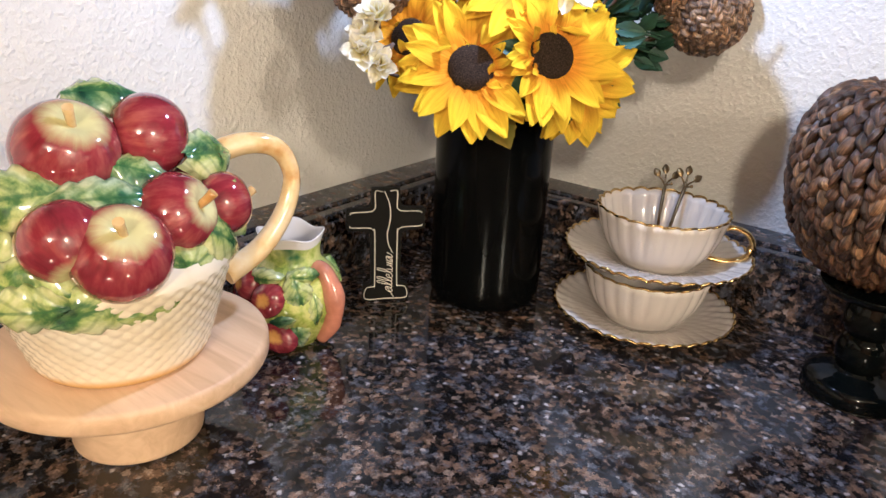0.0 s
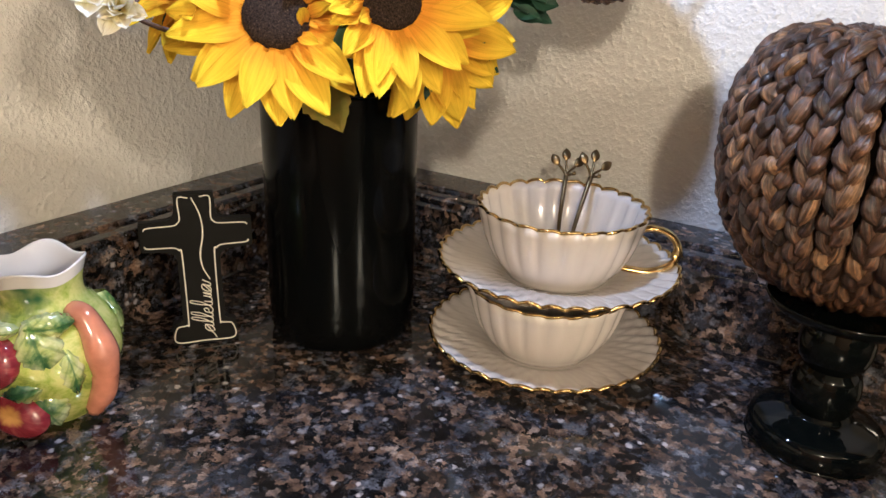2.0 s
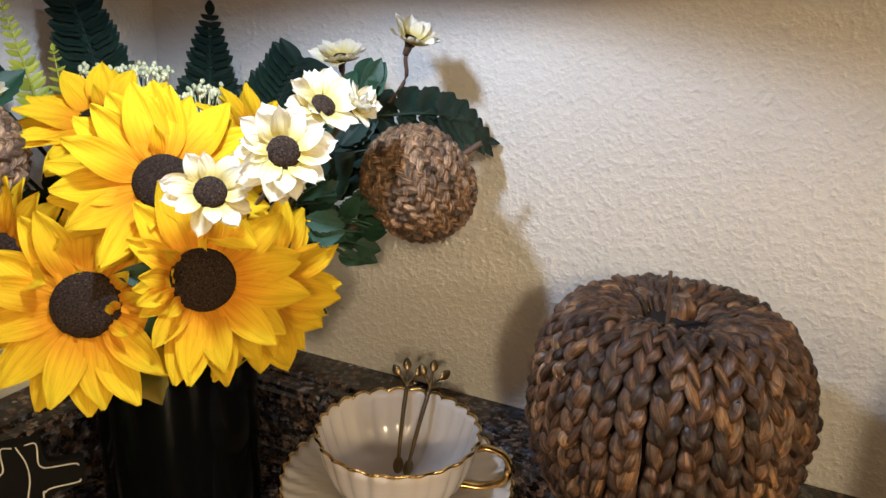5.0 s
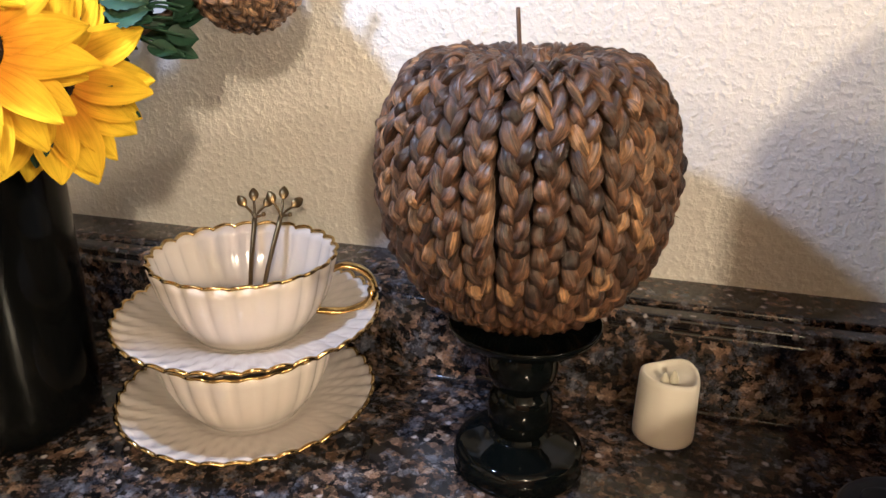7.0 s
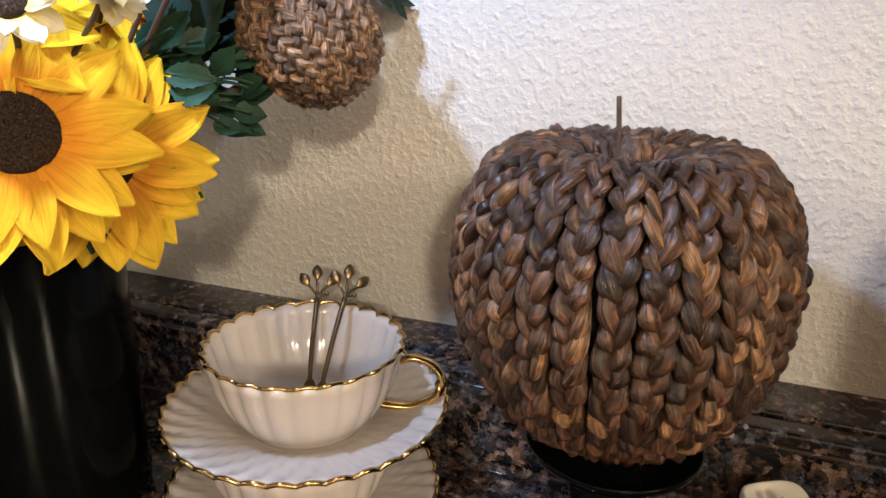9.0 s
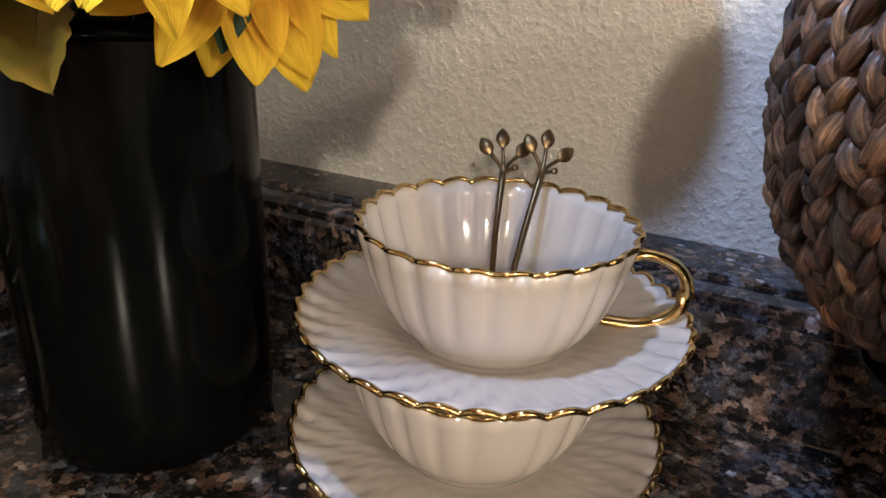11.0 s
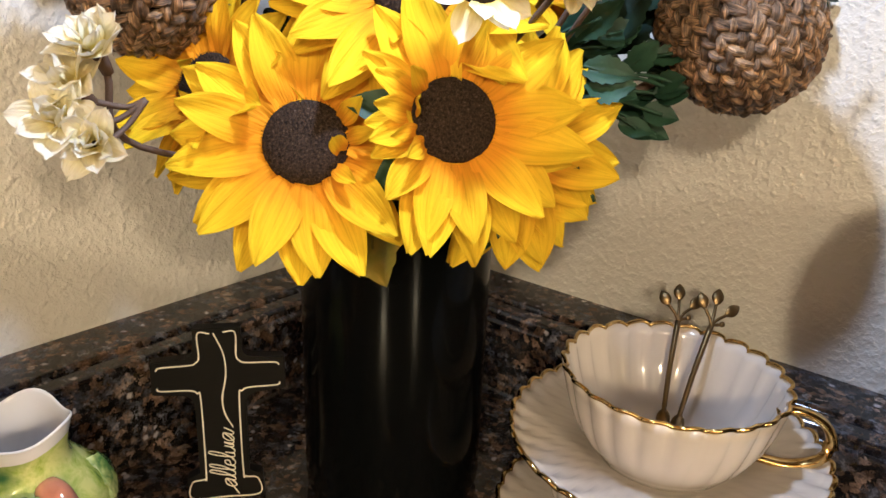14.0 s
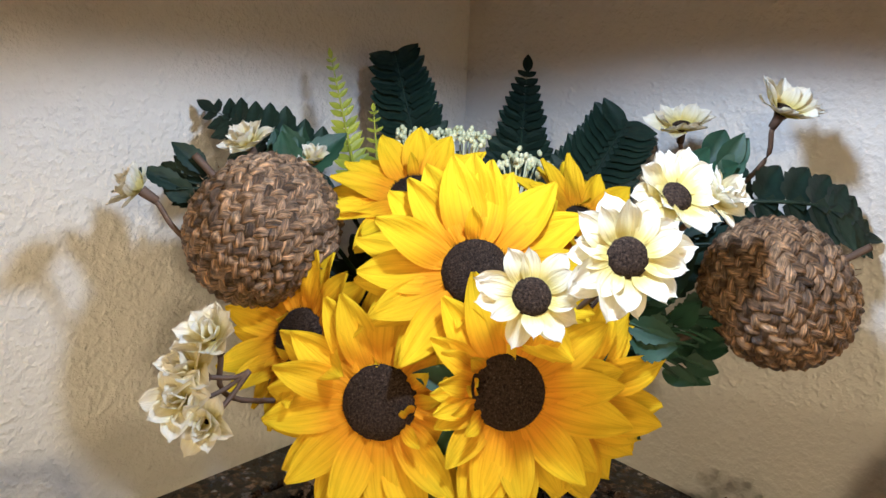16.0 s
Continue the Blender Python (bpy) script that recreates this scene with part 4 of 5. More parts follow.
# ---- small fruit pitcher ----
def pitcher(x, y):
    p = thing("fruit_pitcher", "small round ceramic pitcher with raised apples and green leaves", "pitcher", pose(x, y, 0, 0, 0, -38) @ Matrix.Scale(0.94, 4))
    bm = bmesh.new()

    def lip(a, r, z, v):
        k = max(0.0, (z - 0.072) / 0.026)
        return r * (1 + k * (0.06 * math.cos(a * 4 + 0.6) + 0.05 * max(0, math.cos(a - 2.0)) ** 4)), z + k * 0.0024 * math.cos(a * 4 + 0.6)
    lathe(bm, [(0.0, 0.0), (0.022, 0.0), (0.026, 0.002), (0.033, 0.012), (0.040, 0.028), (0.0425, 0.044), (0.039, 0.060), (0.031, 0.070), (0.0255, 0.076), (0.0242, 0.083), (0.0250, 0.0905)], 64, lip, n=46)
    part("pitcher_body", bm, PITCHER, p)
    bm = bmesh.new()
    lathe(bm, [(0.0248, 0.0900), (0.0254, 0.0925), (0.0263, 0.0966), (0.0267, 0.0982), (0.0256, 0.0985), (0.0238, 0.090), (0.0232, 0.080), (0.0280, 0.068), (0.032, 0.05), (0.0, 0.02)], 64, lip, n=30)
    part("white_lining", bm, LIP, p, "white glazed lip and inside")
    for a, z, r, sx in ((-66, 0.060, 0.0150, 1), (-32, 0.052, 0.0150, 1.1), (-58, 0.034, 0.0150, 1), (-24, 0.018, 0.0145, 1.35), (-92, 0.046, 0.0150, 1), (150, 0.04, 0.015, 1)):
        e = Vector((math.cos(radians(a)), math.sin(radians(a)), 0))
        rad = 0.0415 * math.sin(math.pi * min(1, (z + 0.028) / 0.15)) ** 0.5
        bm = bmesh.new()
        blob(bm, facing(e * (rad - 0.001) + Vector((0, 0, z)), e + Vector((0, 0, 0.3)), a), r, r * sx, r * 0.72, 18, 12, 0.25)
        part("red_apple", bm, FRUIT, p)
    for a, z, t, ln, w in ((4, 0.058, (0, 0.2, -1), 0.036, 0.024), (-14, 0.034, (0.1, -1, -0.2), 0.026, 0.015), (24, 0.042, (0, 0.1, -1), 0.038, 0.014), (14, 0.072, (0, 1, -0.05), 0.026, 0.015), (-40, 0.070, (0, 1, 0.05), 0.032, 0.016), (2, 0.020, (0, 0.3, -1), 0.030, 0.022), (110, 0.05, (0, 0, -1), 0.04, 0.03)):
        e = Vector((math.cos(radians(a)), math.sin(radians(a)), 0))
        rad = 0.0425 * math.sin(math.pi * min(1, (z + 0.028) / 0.15)) ** 0.5
        bm = bmesh.new()
        ceramic_leaf(bm, e * (rad + 0.0005) + Vector((0, 0, z)), e, Matrix.Rotation(radians(a), 3, "Z") @ Vector(t), ln, w, 0.5)
        part("glazed_leaf", bm, LEAFGLAZE, p)
    bm = bmesh.new()
    e = Vector((math.cos(radians(46)), math.sin(radians(46)), 0))
    tube(bm, [e * 0.026 + Vector((0, 0, 0.073)), e * 0.038 + Vector((0, 0, 0.068)), e * 0.0460 + Vector((0, 0, 0.048)), e * 0.0440 + Vector((0, 0, 0.026)), e * 0.032 + Vector((0, 0, 0.006))],
         lambda s: (0.0092 - 0.0030 * abs(2 * s - 1)) * (1 + 0.06 * math.sin(17 * s)), 30, 12)
    part("pitcher_handle", bm, TERRA, p, "terracotta pink branch handle")
    return p


TERRA = glaze("terracotta_pink_glaze", (0.50, 0.20, 0.12), 0.12, 0.6, 0.25, 60)
pitcher(0.119, -0.368)


# ---- flowers ----
def petal_mesh(name, mat, length, width, curl, twist, notch=0.0, cup=0.25, shape=0.75, full=0.8):
    bm = bmesh.new()

    def f(u, v):
        x = u * 2 - 1
        w = width / 2 * (0.30 * (1 - v) + math.sin(math.pi * min(0.985, 0.06 + 0.94 * v ** shape)) ** full)
        y = length * v * (1 - notch * abs(x) * max(0, v - 0.8) * 5)
        z = curl * length * math.sin(v * 2.2) * v + cup * w * (x * x) - 0.04 * width * math.exp(-(x / 0.18) ** 2) + twist * w * x * v + 0.03 * length * math.sin(7 * v + 3 * x)
        return Vector((w * x, y, z))
    surf(bm, f, 8, 12)
    return mesh_of(name, bm, mat)


SUN_PETALS = [petal_mesh("petal", YELLOW, 0.0445, 0.0190, c, t, 0.0, k, 0.95, 0.70) for c, t, k in ((0.06, 0.05, 0.14), (0.0, -0.10, 0.20), (0.12, 0.15, 0.10), (-0.12, 0.0, 0.18), (-0.04, -0.18, 0.26), (-0.18, 0.10, 0.12))]
WHITE_PETALS = [petal_mesh("petal", CREAM, 0.0195, 0.0112, c * 0.7, t, 0.08, k * 0.8, 1.0, 0.66) for c, t, k in ((0.12, 0.2, 0.25), (-0.05, -0.3, 0.4), (0.3, 0.1, 0.2), (-0.2, 0.3, 0.1))]


def stem_to_vase(parent, place, back, mat=TWIG, radius=0.0016, name="stem"):
    """A stem from the back of a head down into the vase, in the thing's own space."""
    inv = parent.matrix_basis.inverted()
    p = Vector(place)
    ang = random.uniform(0, math.tau)
    mouth = VASE + Vector((0.022 * math.cos(ang), 0.022 * math.sin(ang), 0.174)) + (Vector((p.x, p.y, 0)) - VASE).normalized() * 0.018
    foot = VASE + Vector((-0.02 * math.cos(ang), -0.02 * math.sin(ang), 0.03))
    mid = p + Vector(back) * 0.022
    bm = bmesh.new()
    tube(bm, [inv @ p, inv @ mid, inv @ (mid * 0.45 + mouth * 0.55 + Vector((0, 0, 0.004))), inv @ mouth, inv @ foot], radius, 26, 7)
    part(name, bm, mat, parent)


def sunflower(place, normal, radius=0.060, disc=0.0172, petals=15, spin=0.0, open_=18, label="", folded=3, toward=None, crowded=False):
    s = thing("sunflower", label or "artificial yellow sunflower with a dark brown disc in the vase", "flower", facing(place, normal, spin), "flowers in the vase")
    k = radius / 0.060
    bm = bmesh.new()
    blob(bm, Matrix.Translation((0, 0, 0.0)), disc, disc, disc * 0.42, 28, 12, 0.16)
    d = part("flower_disc", bm, DISC, s, "fuzzy dark brown disc")
    bm = bmesh.new()
    for i in range(420):
        a, q = i * 2.39996, math.sqrt((i + 0.5) / 420)
        rr = disc * 0.97 * q
        h = disc * 0.42 * math.sqrt(max(0.02, 1 - q * q)) * (1 - 0.16 * math.exp(-(q / 0.35) ** 2))
        nrm = Vector((q * math.cos(a), q * math.sin(a), 0.9))
        b = Vector((rr * math.cos(a), rr * math.sin(a), h))
        e = b + nrm.normalized() * random.uniform(0.0010, 0.0020)
        tube(bm, [b - nrm * 0.0003, (b + e) / 2, e], lambda t: 0.00024 * (1.1 - t), 2, 3)
    tagged(part("disc_fuzz", bm, DISC, d), kind="stuff")
    for ring, (count, tilt, sc, r0) in enumerate(((petals, open_ * 0.1, 1.0, 0.82), (petals - 2, open_ * 0.7, 0.92, 0.88), (folded, open_ * 3.2, 0.40, 0.95))):
        for i in range(count):
            a = (i + 0.5 * ring + random.uniform(-0.22, 0.22)) / count * math.tau
            m = Matrix.Rotation(a, 4, "Z") @ Matrix.Translation((0, disc * r0, -0.002 + 0.0012 * ring)) @ Matrix.Rotation(radians(tilt + random.uniform(-11, 11)), 4, "X") @ Matrix.Rotation(random.uniform(-0.25, 0.25), 4, "Y")
            if ring == 2 and toward:
                d = facing(place, normal, spin).to_3x3().inverted() @ Vector(toward)
                a = math.atan2(-d.x, d.y) + (i - (count - 1) / 2) * 0.42 + random.uniform(-0.1, 0.1)
                m = Matrix.Rotation(a, 4, "Z") @ Matrix.Translation((0, disc * 0.9, 0.002)) @ Matrix.Rotation(radians((48, 84, 26)[i % 3] + random.uniform(-12, 12)), 4, "X") @ Matrix.Rotation(random.uniform(-0.5, 0.5), 4, "Y")
            sz = k * sc * random.uniform(0.9, 1.06)
            if ring < 2 and toward and crowded:
                d = facing(place, normal, spin).to_3x3().inverted() @ Vector(toward)
                gap = (a - math.atan2(-d.x, d.y) + math.pi) % math.tau - math.pi
                sz *= 0.52 if abs(gap) < 0.62 else 0.8 if abs(gap) < 0.95 else 1.0
            part("petal", random.choice(SUN_PETALS), None, s, m=m @ Matrix.Diagonal((sz * random.uniform(0.9, 1.1), sz, sz, 1)))
    bm = bmesh.new()
    lathe(bm, [(0.0, -0.016), (0.004, -0.0155), (0.010, -0.009), (disc * 0.98, -0.002)], 20)
    part("calyx", bm, GREEN, s)
    for i in range(7):
        bm = bmesh.new()
        a = (i + 0.3) / 7 * math.tau
        plain_leaf(bm, 0.034 * k, 0.016 * k, 0.1)
        part("sepal", bm, GREEN, s, m=Matrix.Rotation(a, 4, "Z") @ Matrix.Translation((0, 0.011, -0.006)) @ Matrix.Rotation(radians(-6), 4, "X"))
    stem_to_vase(s, Vector(place) - Vector(normal).normalized() * 0.012, -Vector(normal).normalized() + Vector((0, 0, -0.6)), GREEN, 0.0028)
    return s


def plain_leaf(bm, length, width, curl=0.1, teeth=0, fold=0.25, root=0.0):
    def f(u, v):
        x = u * 2 - 1
        w = width / 2 * math.sin(math.pi * min(0.99, 0.03 + 0.965 * v ** 0.85)) ** 0.9
        w = max(w, width / 2 * root * (1 - 0.3 * v)) if v < 0.5 else w
        if teeth:
            w *= 0.86 + 0.20 * ((v * teeth) % 1.0)
        return Vector((w * x, length * v, curl * length * math.sin(2.4 * v) + fold * w * abs(x) - 0.05 * width * math.exp(-(x / 0.1) ** 2)))
    surf(bm, f, 6, max(12, teeth * 4))


def daisy(place, normal, radius=0.026, disc=0.0088, petals=11, spin=0.0, tilt=22, join=None, label=""):
    s = thing("cream_daisy", label or "artificial cream daisy with a dark brown disc in the vase", "flower", facing(place, normal, spin), "flowers in the vase")
    k = radius / 0.0265
    if disc:
        bm = bmesh.new()
        blob(bm, Matrix.Translation((0, 0, 0.001)), disc, disc, disc * 0.45, 20, 10, 0.1)
        part("flower_disc", bm, DISC, s, "fuzzy dark brown disc")
    for ring in range(2 if disc else 3):
        for i in range(petals if ring < 2 else 5):
            a = (i + 0.5 * ring + random.uniform(-0.3, 0.3)) / (petals if ring < 2 else 5) * math.tau
            m = Matrix.Rotation(a, 4, "Z") @ Matrix.Translation((0, max(0.0012, disc * 0.8), 0.001 * ring)) @ Matrix.Rotation(radians((tilt * 0.75 + 12 * ring if ring < 2 else 72) + random.uniform(-14, 14)), 4, "X") @ Matrix.Rotation(random.uniform(-0.3, 0.3), 4, "Y")
            sz = k * (1 - 0.14 * ring) * random.uniform(0.85, 1.1)
            part("petal", random.choice(WHITE_PETALS), None, s, m=m @ Matrix.Diagonal((sz, sz, sz, 1)))
    bm = bmesh.new()
    lathe(bm, [(0.0, -0.010), (0.0022, -0.0095), (0.0026, -0.004), (max(0.0028, disc * 0.7), -0.0006)], 14)
    part("calyx", bm, TWIG, s)
    if join:
        inv, back = s.matrix_basis.inverted(), Vector(place) - Vector(normal).normalized() * 0.008
        bm = bmesh.new()
        tube(bm, [inv @ back, inv @ ((back + Vector(join)) / 2 - Vector(normal).normalized() * 0.004), inv @ Vector(join)], 0.0012, 10, 6)
        part("stem", bm, TWIG, s)
    else:
        stem_to_vase(s, Vector(place) - Vector(normal).normalized() * 0.008, -Vector(normal).normalized() + Vector((0, 0, -0.5)), TWIG, 0.0014)
    return s


F = Vector((0.70, -0.62, 0.42))
sunflower((0.2195, -0.2745, 0.2245), (0.62, -0.72, 0.48), 0.059, 0.0178, 15, 0.2, folded=4, toward=(0.05, 0.03, 0.0))
sunflower((0.266, -0.238, 0.236), (0.76, -0.57, 0.40), 0.058, 0.0175, 15, 1.1, 22, folded=4, toward=(-0.05, -0.03, -0.01), crowded=True)
sunflower((0.236, -0.231, 0.284), (0.60, -0.62, 0.52), 0.062, 0.0165, 16, 0.5, 14)
sunflower((0.270, -0.200, 0.218), (0.86, -0.42, 0.05), 0.062, 0.0165, 15, 0.9, 8)
sunflower((0.172, -0.212, 0.308), (0.30, -0.38, 0.87), 0.052, 0.0150, 14, 0.4, 26)
sunflower((0.165, -0.283, 0.242), (0.12, -0.85, 0.45), 0.050, 0.0150, 13, 0.8, 34)
sunflower((0.232, -0.140, 0.292), (0.70, -0.05, 0.70), 0.048, 0.0140, 13, 0.1, 30)

daisy((0.280, -0.244, 0.287), (0.66, -0.62, 0.44), 0.0240, 0.0085, 8, 0.3, 10)
daisy((0.311, -0.225, 0.308), (0.72, -0.55, 0.42), 0.0285, 0.0088, 10, 0.9, 8)
daisy((0.307, -0.184, 0.327), (0.65, -0.30, 0.68), 0.0265, 0.0072, 8, 0.1, 14)
daisy((0.318, -0.168, 0.326), (0.80, -0.10, 0.58), 0.0200, 0.0, 8, 0.5, 40)
daisy((0.296, -0.205, 0.290), (0.80, -0.45, 0.05), 0.0190, 0.0, 8, 0.2, 35)
daisy((0.246, -0.070, 0.345), (0.15, -0.35, 0.92), 0.0235, 0.0060, 10, 0.0, 30)
daisy((0.306, -0.080, 0.360), (0.45, -0.10, 0.88), 0.0235, 0.0060, 10, 0.7, 34)
daisy((0.101, -0.332, 0.312), (-0.45, -0.65, 0.60), 0.0215, 0.0, 9, 0.0, 40)
daisy((0.095, -0.268, 0.329), (0.10, -0.45, 0.88), 0.0215, 0.0, 9, 0.4, 36)
daisy((0.115, -0.239, 0.321), (0.20, -0.30, 0.92), 0.0150, 0.0, 8, 0.2, 40)
daisy((0.180, -0.336, 0.259), (0.30, -0.45, 0.84), 0.0240, 0.0, 6, 0.2, 34, label="artificial cream blossom with pointed petals on a brown twig")
for place, normal, size, spin in (((0.178, -0.345, 0.247), (0.10, -0.70, 0.70), 0.0232, 0.6), ((0.183, -0.352, 0.236), (0.45, -0.70, 0.55), 0.0228, 0.9), ((0.193, -0.347, 0.229), (0.70, -0.60, 0.38), 0.0205, 0.3)):
    daisy(place, normal, size, 0.0, 6, spin, 34, join=(0.183, -0.321, 0.241), label="artificial cream blossom with pointed petals on a brown twig")


# ---- small woven apples on sticks ----
APPLE_STRANDS = [strand_mesh(STRAW_PALE, b, l, q) for b, l, q in ((0.1, 0.2, 0.75), (-0.1, 0.3, 0.9), (0.0, 0.1, 0.65), (0.2, 0.25, 0.8), (-0.2, 0.15, 1.0))]


def woven_apple(place, axis, r, rows, spin, stem_dir, label):
    m = facing(place, axis, spin)
    t = thing("woven_apple", label, "apple ornament", m, "woven apples in the vase")
    # near-black filling, coloured as the shade between the woven strands
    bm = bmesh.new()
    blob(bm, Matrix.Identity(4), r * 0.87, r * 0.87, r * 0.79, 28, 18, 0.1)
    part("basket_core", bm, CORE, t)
    poses = []
    for k in range(rows):
        lat0 = math.pi * (0.05 + 0.90 * k / rows)
        lat1 = math.pi * (0.05 + 0.90 * (k + 1) / rows)
        mid = (lat0 + lat1) / 2

        def curve(s, a=lat0, b=lat1):
            la = a + (b - a) * s
            an = s * math.tau
            return Vector((r * math.sin(la) * math.cos(an), r * math.sin(la) * math.sin(an), r * 0.92 * math.cos(la) * (1 - 0.10 * math.exp(-(math.sin(la) / 0.35) ** 2))))

        def normal(s, c=curve):
            return c(s).normalized()
        poses += braid(curve, normal, 0.0064 if math.sin(mid) > 0.4 else 0.0054, r * math.pi * 0.90 / rows * 1.06, 0.0068, 0.80, 0.24, 0.56)
    inv = m.inverted().to_3x3()
    plait(t, poses, APPLE_STRANDS, STRAW_PALE, inv @ Vector((0.62, -0.68, 0.25)), "strand")
    bm = bmesh.new()
    for i in range(110):
        d = Vector((random.gauss(0, 1), random.gauss(0, 1), random.gauss(0, 1))).normalized()
        b = d * r * 1.01
        e = b + (d + Vector((random.uniform(-1, 1), random.uniform(-1, 1), random.uniform(-1, 1)))).normalized() * random.uniform(0.002, 0.005)
        tube(bm, [b, (b + e) / 2, e], lambda s: 0.0003 * (1.05 - s), 3, 4)
    tagged(part("loose_fibre", bm, STRAW_PALE, t), kind="stuff")
    d = (inv @ Vector(stem_dir)).normalized()
    bm = bmesh.new()
    tube(bm, [d * r * 0.8, d * (r + 0.006), d * (r + 0.013)], 0.0020, 6, 8)
    part("apple_stem", bm, TWIG, t, "short dark wooden stem")
    stem_to_vase(t, Vector(place), (Vector((VASE.x, VASE.y, 0.15)) - Vector(place)).normalized(), TWIG, 0.0024, "wooden_stick")
    return t


woven_apple((0.1284, -0.2797, 0.2893), (-0.62, -0.40, 0.66), 0.0392, 12, 0.4, (-0.53, -0.44, 0.72), "pale woven seagrass apple on a stick among the flowers")
woven_apple((0.327, -0.104, 0.272), (0.62, 0.42, 0.62), 0.0370, 12, 1.9, (0.60, 0.60, 0.52), "brownish woven seagrass apple on a stick among the flowers")


# ---- ferns, leaves and buds ----
def fern(base, tip, normal, width, count, mat, label, teeth=False, name="fern_frond", leaf_w=0.30, bow=0.1, taper=0.55, blunt=False, root=0.9):
    b, e = Vector(base), Vector(tip)
    d = e - b
    n = Vector(normal)
    n = (n - d * (n.dot(d) / d.length_squared)).normalized()
    s = d.cross(n).normalized()
    t = thing(name, label, "leaf", Matrix.Translation(b), "greenery in the vase")
    bm = bmesh.new()
    mid = d * 0.5 - n * bow * d.length
    tube(bm, [(0, 0, 0), mid, d], lambda q: 0.0014 * (1.15 - q), 16, 6)
    part("midrib", bm, mat, t)
    path = smooth_path([(0, 0, 0), mid, d], 40)
    for i in range(count):
        q = 0.10 + 0.86 * i / (count - 1)
        p = path[round(q * 40)]
        ln = width * (1.08 - q) ** taper * (0.72 + 0.28 * min(1, q * 5)) * random.uniform(0.92, 1.06)
        for sg in (-1, 1):
            out = (s * sg + d.normalized() * (0.72 if blunt else 0.62 + 0.40 * q) + n * random.uniform(-0.16, -0.02)).normalized()
            bm = bmesh.new()
            plain_leaf(bm, ln, ln * leaf_w, -0.08, 4 if teeth else 0, root=root)
            z = (n - out * n.dot(out)).normalized()
            x = out.cross(z)
            m = Matrix.Translation(p) @ Matrix((x, out, z)).transposed().to_4x4()
            part("leaflet", bm, mat, t, m=m)
    bm = bmesh.new()
    plain_leaf(bm, width * (0.14 if blunt else 0.5), width * 0.2, 0.0)
    out = d.normalized()
    part("leaflet", bm, mat, t, m=Matrix.Translation(path[39]) @ Matrix((out.cross(n), out, n)).transposed().to_4x4())
    ang = b - VASE
    inv = -b
    bm = bmesh.new()
    mouth = VASE + Vector((ang.x * 0.15, ang.y * 0.15, 0.174))
    tube(bm, [(0, 0, 0), (mouth - b) * 0.4 + Vector((0, 0, 0.012)), mouth - b, VASE + Vector((0, 0, 0.03)) - b], 0.0013, 18, 6)
    part("stem", bm, mat, t)
    return t


fern((0.140, -0.165, 0.275), (0.052, -0.128, 0.381), (0.6, -0.6, 0.4), 0.036, 22, FERN, "dark green artificial fern frond with a blunt top against the wall", leaf_w=0.56, taper=0.22, blunt=True)
fern((0.160, -0.110, 0.280), (0.093, -0.030, 0.372), (0.6, -0.6, 0.4), 0.040, 17, FERN, "almost black artificial fern frond in the corner", leaf_w=0.62, taper=0.66)
fern((0.190, -0.110, 0.272), (0.185, -0.032, 0.340), (0.6, -0.6, 0.4), 0.040, 19, FERN, "dark green artificial fern frond with a blunt top against the wall", leaf_w=0.56, taper=0.15, blunt=True)
fern((0.112, -0.205, 0.295), (0.062, -0.190, 0.378), (0.6, -0.6, 0.4), 0.016, 15, LIME, "bright lime-green artificial fern frond", leaf_w=0.42, root=0.3)
fern((0.125, -0.200, 0.295), (0.084, -0.172, 0.345), (0.6, -0.6, 0.4), 0.015, 10, LIME, "bright lime-green artificial fern frond", leaf_w=0.36, root=0.3)
fern((0.285, -0.105, 0.312), (0.337, -0.018, 0.290), (0.5, -0.6, 0.6), 0.036, 8, FERN, "dark green artificial fern frond above a woven apple", True, leaf_w=0.66, bow=-0.20, taper=0.35)
fern((0.118, -0.232, 0.310), (0.026, -0.254, 0.342), (0.6, -0.6, 0.4), 0.036, 8, FERN, "dark green artificial fern frond beside a woven apple", True, leaf_w=0.62, bow=-0.06)
fern((0.120, -0.270, 0.290), (0.080, -0.306, 0.308), (0.6, -0.6, 0.4), 0.028, 6, FERN, "dark green artificial fern frond beside a woven apple", True, leaf_w=0.52)


def sprig(base, tips, mat, size, label, teeth=0):
    b = Vector(base)
    t = thing("leaf_sprig", label, "leaf", Matrix.Translation(b), "greenery in the vase")
    for tip, nrm, ln, w in tips:
        e = Vector(tip) - b
        bm = bmesh.new()
        tube(bm, [(0, 0, 0), e * 0.5 + Vector((0, 0, 0.004)), e], 0.0009, 8, 5)
        part("leaf_stalk", bm, mat, t)
        out = (e.normalized() + Vector((random.uniform(-0.3, 0.3), random.uniform(-0.3, 0.3), random.uniform(-0.3, 0.3)))).normalized()
        n = Vector(nrm)
        n = (n - out * n.dot(out)).normalized()
        bm = bmesh.new()
        plain_leaf(bm, ln, w, random.uniform(-0.15, 0.12), teeth, 0.3)
        part("leaf_blade", bm, mat, t, m=Matrix.Translation(e - out * ln * 0.55) @ Matrix((out.cross(n), out, n)).transposed().to_4x4())
    bm = bmesh.new()
    ang = b - VASE
    mouth = VASE + Vector((ang.x * 0.15, ang.y * 0.15, 0.174))
    tube(bm, [(0, 0, 0), (mouth - b) * 0.4 + Vector((0, 0, 0.010)), mouth - b, VASE + Vector((0, 0, 0.03)) - b], 0.0013, 18, 6)
    part("stem", bm, mat, t)
    return t


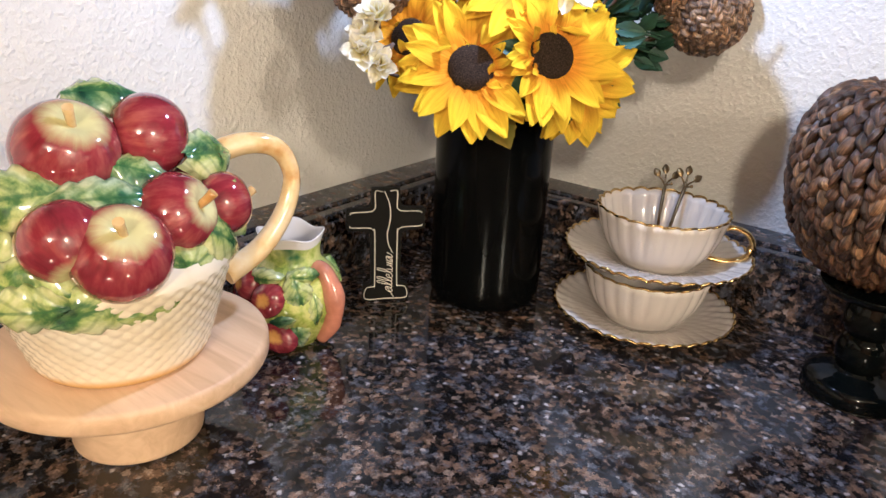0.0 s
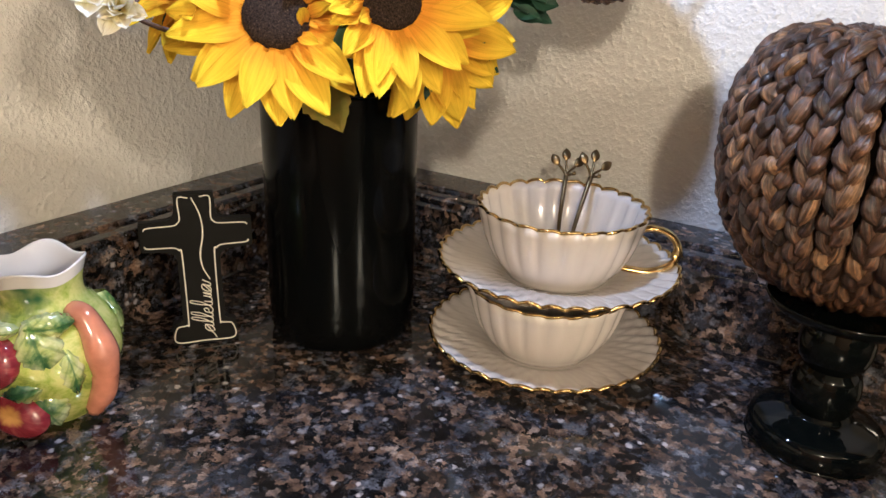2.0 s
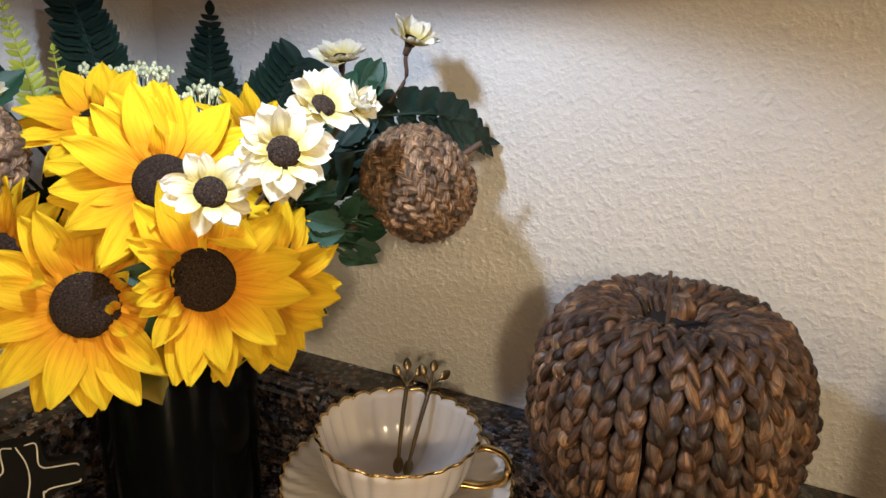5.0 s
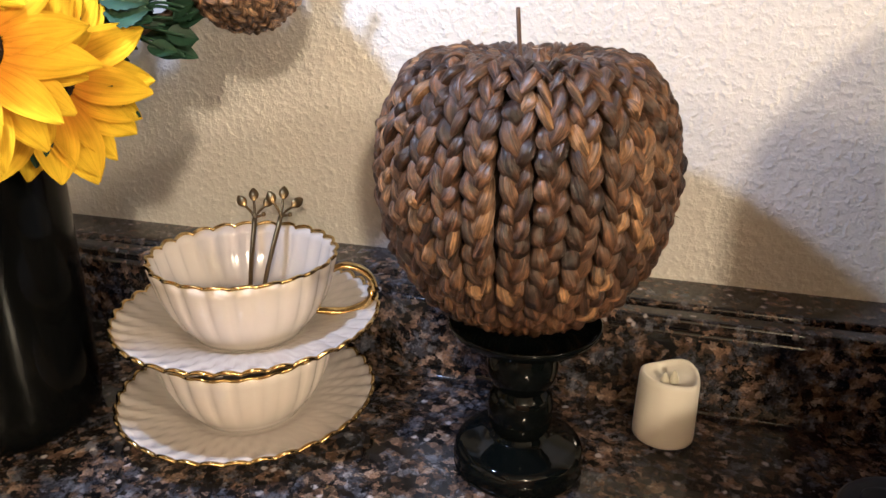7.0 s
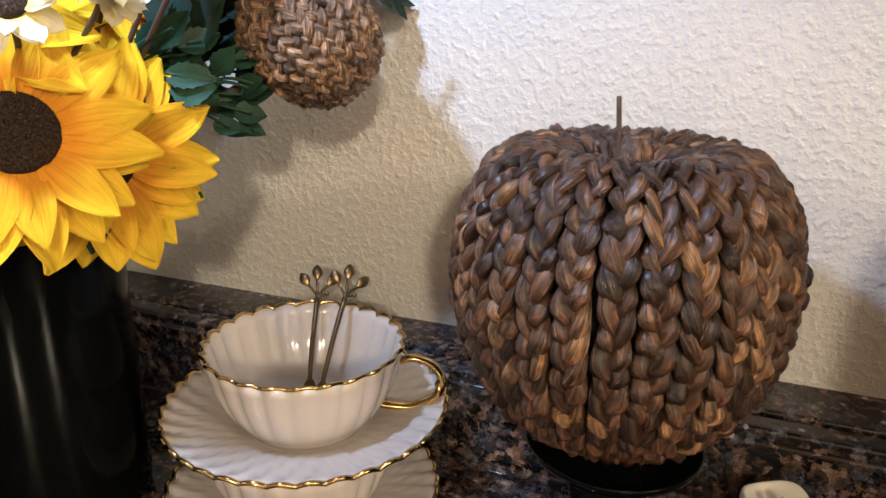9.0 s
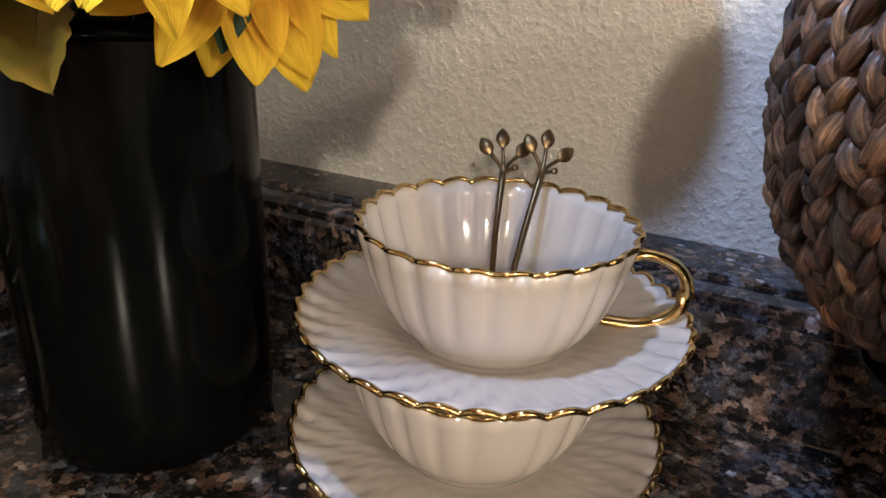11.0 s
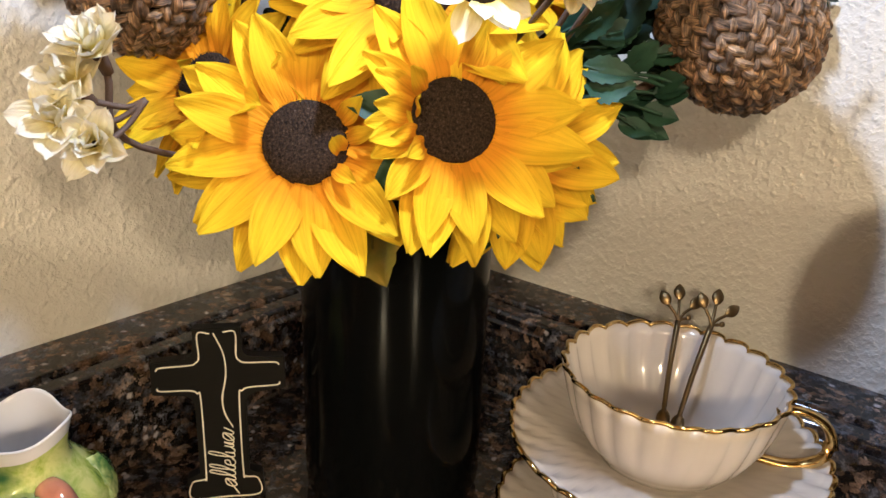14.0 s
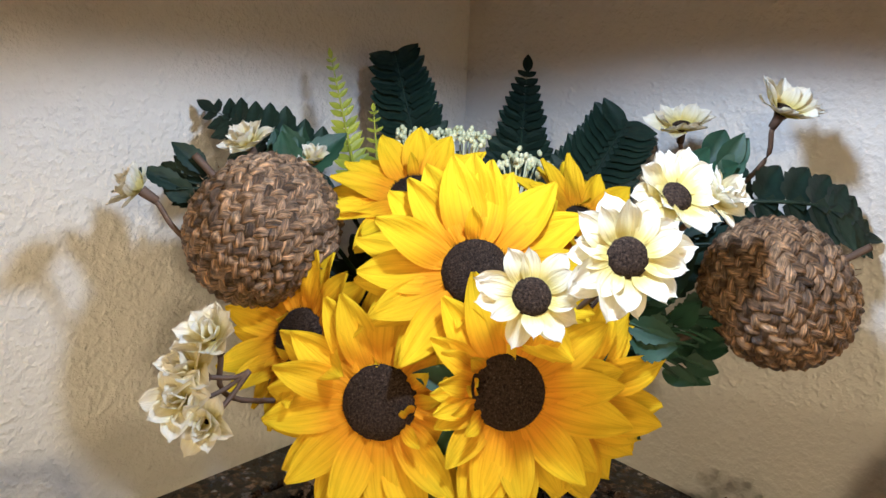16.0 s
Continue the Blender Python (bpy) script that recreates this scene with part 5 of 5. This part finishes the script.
def spread(base, way, count, reach, ln, w):
    """Leaf tips scattered round a way from a base."""
    b, d = Vector(base), Vector(way).normalized()
    out = []
    for i in range(count):
        e = (d + Vector((random.uniform(-0.6, 0.6), random.uniform(-0.6, 0.6), random.uniform(-0.5, 0.5)))).normalized()
        p = b + e * reach * random.uniform(0.55, 1.05)
        p.x, p.y = max(p.x, 0.012), min(p.y, -0.012)
        out.append((p, (0.6 + random.uniform(-0.3, 0.3), -0.6 + random.uniform(-0.3, 0.3), 0.5), ln * random.uniform(0.8, 1.15), w * random.uniform(0.85, 1.15)))
    return out


sprig((0.120, -0.250, 0.295), spread((0.110, -0.255, 0.300), (-0.2, 0.35, 0.8), 5, 0.034, 0.036, 0.020), GREEN, 1, "dark green artificial leaf sprig beside a woven apple", 6)
sprig((0.262, -0.120, 0.290), spread((0.280, -0.100, 0.312), (0.3, -0.1, 0.9), 7, 0.034, 0.020, 0.014), GREEN, 1, "small green artificial leaf sprig between the cream daisies", 0)
sprig((0.265, -0.150, 0.235), spread((0.275, -0.145, 0.240), (0.75, 0.35, -0.35), 11, 0.040, 0.017, 0.012), GREEN, 1, "green artificial leaf sprig under a woven apple", 0)
sprig((0.250, -0.160, 0.205), spread((0.250, -0.165, 0.205), (0.9, -0.1, -0.2), 6, 0.034, 0.024, 0.014), GREEN, 1, "green artificial leaf sprig under the sunflowers", 6)
sprig((0.180, -0.235, 0.205), spread((0.180, -0.240, 0.205), (-0.1, -0.9, -0.1), 6, 0.032, 0.024, 0.014), GREEN, 1, "green artificial leaf sprig under the sunflowers", 6)
sprig((0.255, -0.170, 0.250), spread((0.262, -0.165, 0.250), (0.6, 0.5, 0.2), 12, 0.040, 0.024, 0.016), GREEN, 1, "dark green artificial leaf sprig between the flowers", 6)
sprig((0.235, -0.150, 0.235), spread((0.240, -0.145, 0.240), (0.5, 0.8, -0.1), 14, 0.045, 0.026, 0.018), GREEN, 1, "dark green artificial leaf sprig behind the sunflowers", 6)
sprig((0.190, -0.160, 0.240), spread((0.190, -0.155, 0.245), (0.1, 0.9, 0.2), 12, 0.050, 0.036, 0.024), FERN, 1, "dark green artificial leaf sprig behind the sunflowers", 6)
sprig((0.160, -0.215, 0.240), spread((0.155, -0.220, 0.245), (-0.8, -0.2, 0.0), 12, 0.050, 0.036, 0.024), FERN, 1, "dark green artificial leaf sprig behind the sunflowers", 6)
sprig((0.215, -0.228, 0.200), [((0.2325, -0.2490, 0.1755), (0.66, -0.70, 0.2), 0.047, 0.033)], AUTUMN, 1, "yellow-green serrated artificial leaf hanging over the vase", 8)

# greenery behind the daisies, its leaves placed to block stray puck light
sprig((0.255, -0.140, 0.250), [(p, (0.2, -0.8, 0.6), 0.040, 0.030) for p in ((0.276, -0.148, 0.288), (0.264, -0.128, 0.270), (0.252, -0.112, 0.262), (0.285, -0.132, 0.278), (0.262, -0.110, 0.240), (0.246, -0.118, 0.285), (0.270, -0.108, 0.288), (0.262, -0.106, 0.304), (0.276, -0.112, 0.270))], FERN, 1, "dark green artificial leaf sprig behind the daisies, filled out to block lamp light", 6)


# more greenery, added where puck light leaked through to the right wall
sprig((0.262, -0.125, 0.275), spread((0.268, -0.105, 0.280), (0.25, 0.2, 0.5), 12, 0.032, 0.034, 0.022), FERN, 1, "dark green artificial leaf sprig beside a woven apple", 6)
sprig((0.280, -0.140, 0.245), spread((0.285, -0.135, 0.248), (0.4, 0.2, 0.1), 10, 0.030, 0.017, 0.012), GREEN, 1, "green artificial leaf sprig under a woven apple", 5)


sprig((0.112, -0.285, 0.300), spread((0.104, -0.298, 0.306), (-0.5, -0.35, 0.25), 9, 0.026, 0.022, 0.014), FERN, 1, "dark green artificial leaf sprig beside a woven apple", 6)


def bud_cluster(base, top, count, spread_r):
    b = Vector(base)
    t = thing("bud_cluster", "pale green artificial bud umbel behind the sunflowers", "flower", Matrix.Translation(b), "greenery in the vase")
    for i in range(count):
        a, q = i * 2.4, math.sqrt((i + 0.5) / count)
        e = Vector(top) - b + Vector((q * spread_r * math.cos(a), q * spread_r * math.sin(a), 0.006 * (1 - q * q) + random.uniform(-0.002, 0.002)))
        bm = bmesh.new()
        tube(bm, [(0, 0, 0), e * 0.6 + Vector((0, 0, -0.002)), e], 0.0006, 6, 4)
        for k in range(7):
            o = Vector((random.gauss(0, 0.0022), random.gauss(0, 0.0022), random.gauss(0, 0.0018)))
            blob(bm, Matrix.Translation(e + o), 0.0015, 0.0015, 0.0017, 6, 5)
        part("bud_spray", bm, BUD, t)
    bm = bmesh.new()
    tube(bm, [(0, 0, 0), (VASE + Vector((0, 0, 0.174)) - b) * 0.5, VASE + Vector((0, 0, 0.174)) - b, VASE + Vector((0, 0, 0.03)) - b], 0.0012, 14, 6)
    part("stem", bm, GREEN, t)


bud_cluster((0.150, -0.185, 0.300), (0.131, -0.180, 0.329), 10, 0.013)
bud_cluster((0.165, -0.170, 0.302), (0.150, -0.158, 0.331), 14, 0.017)
bud_cluster((0.190, -0.150, 0.292), (0.180, -0.134, 0.318), 14, 0.017)
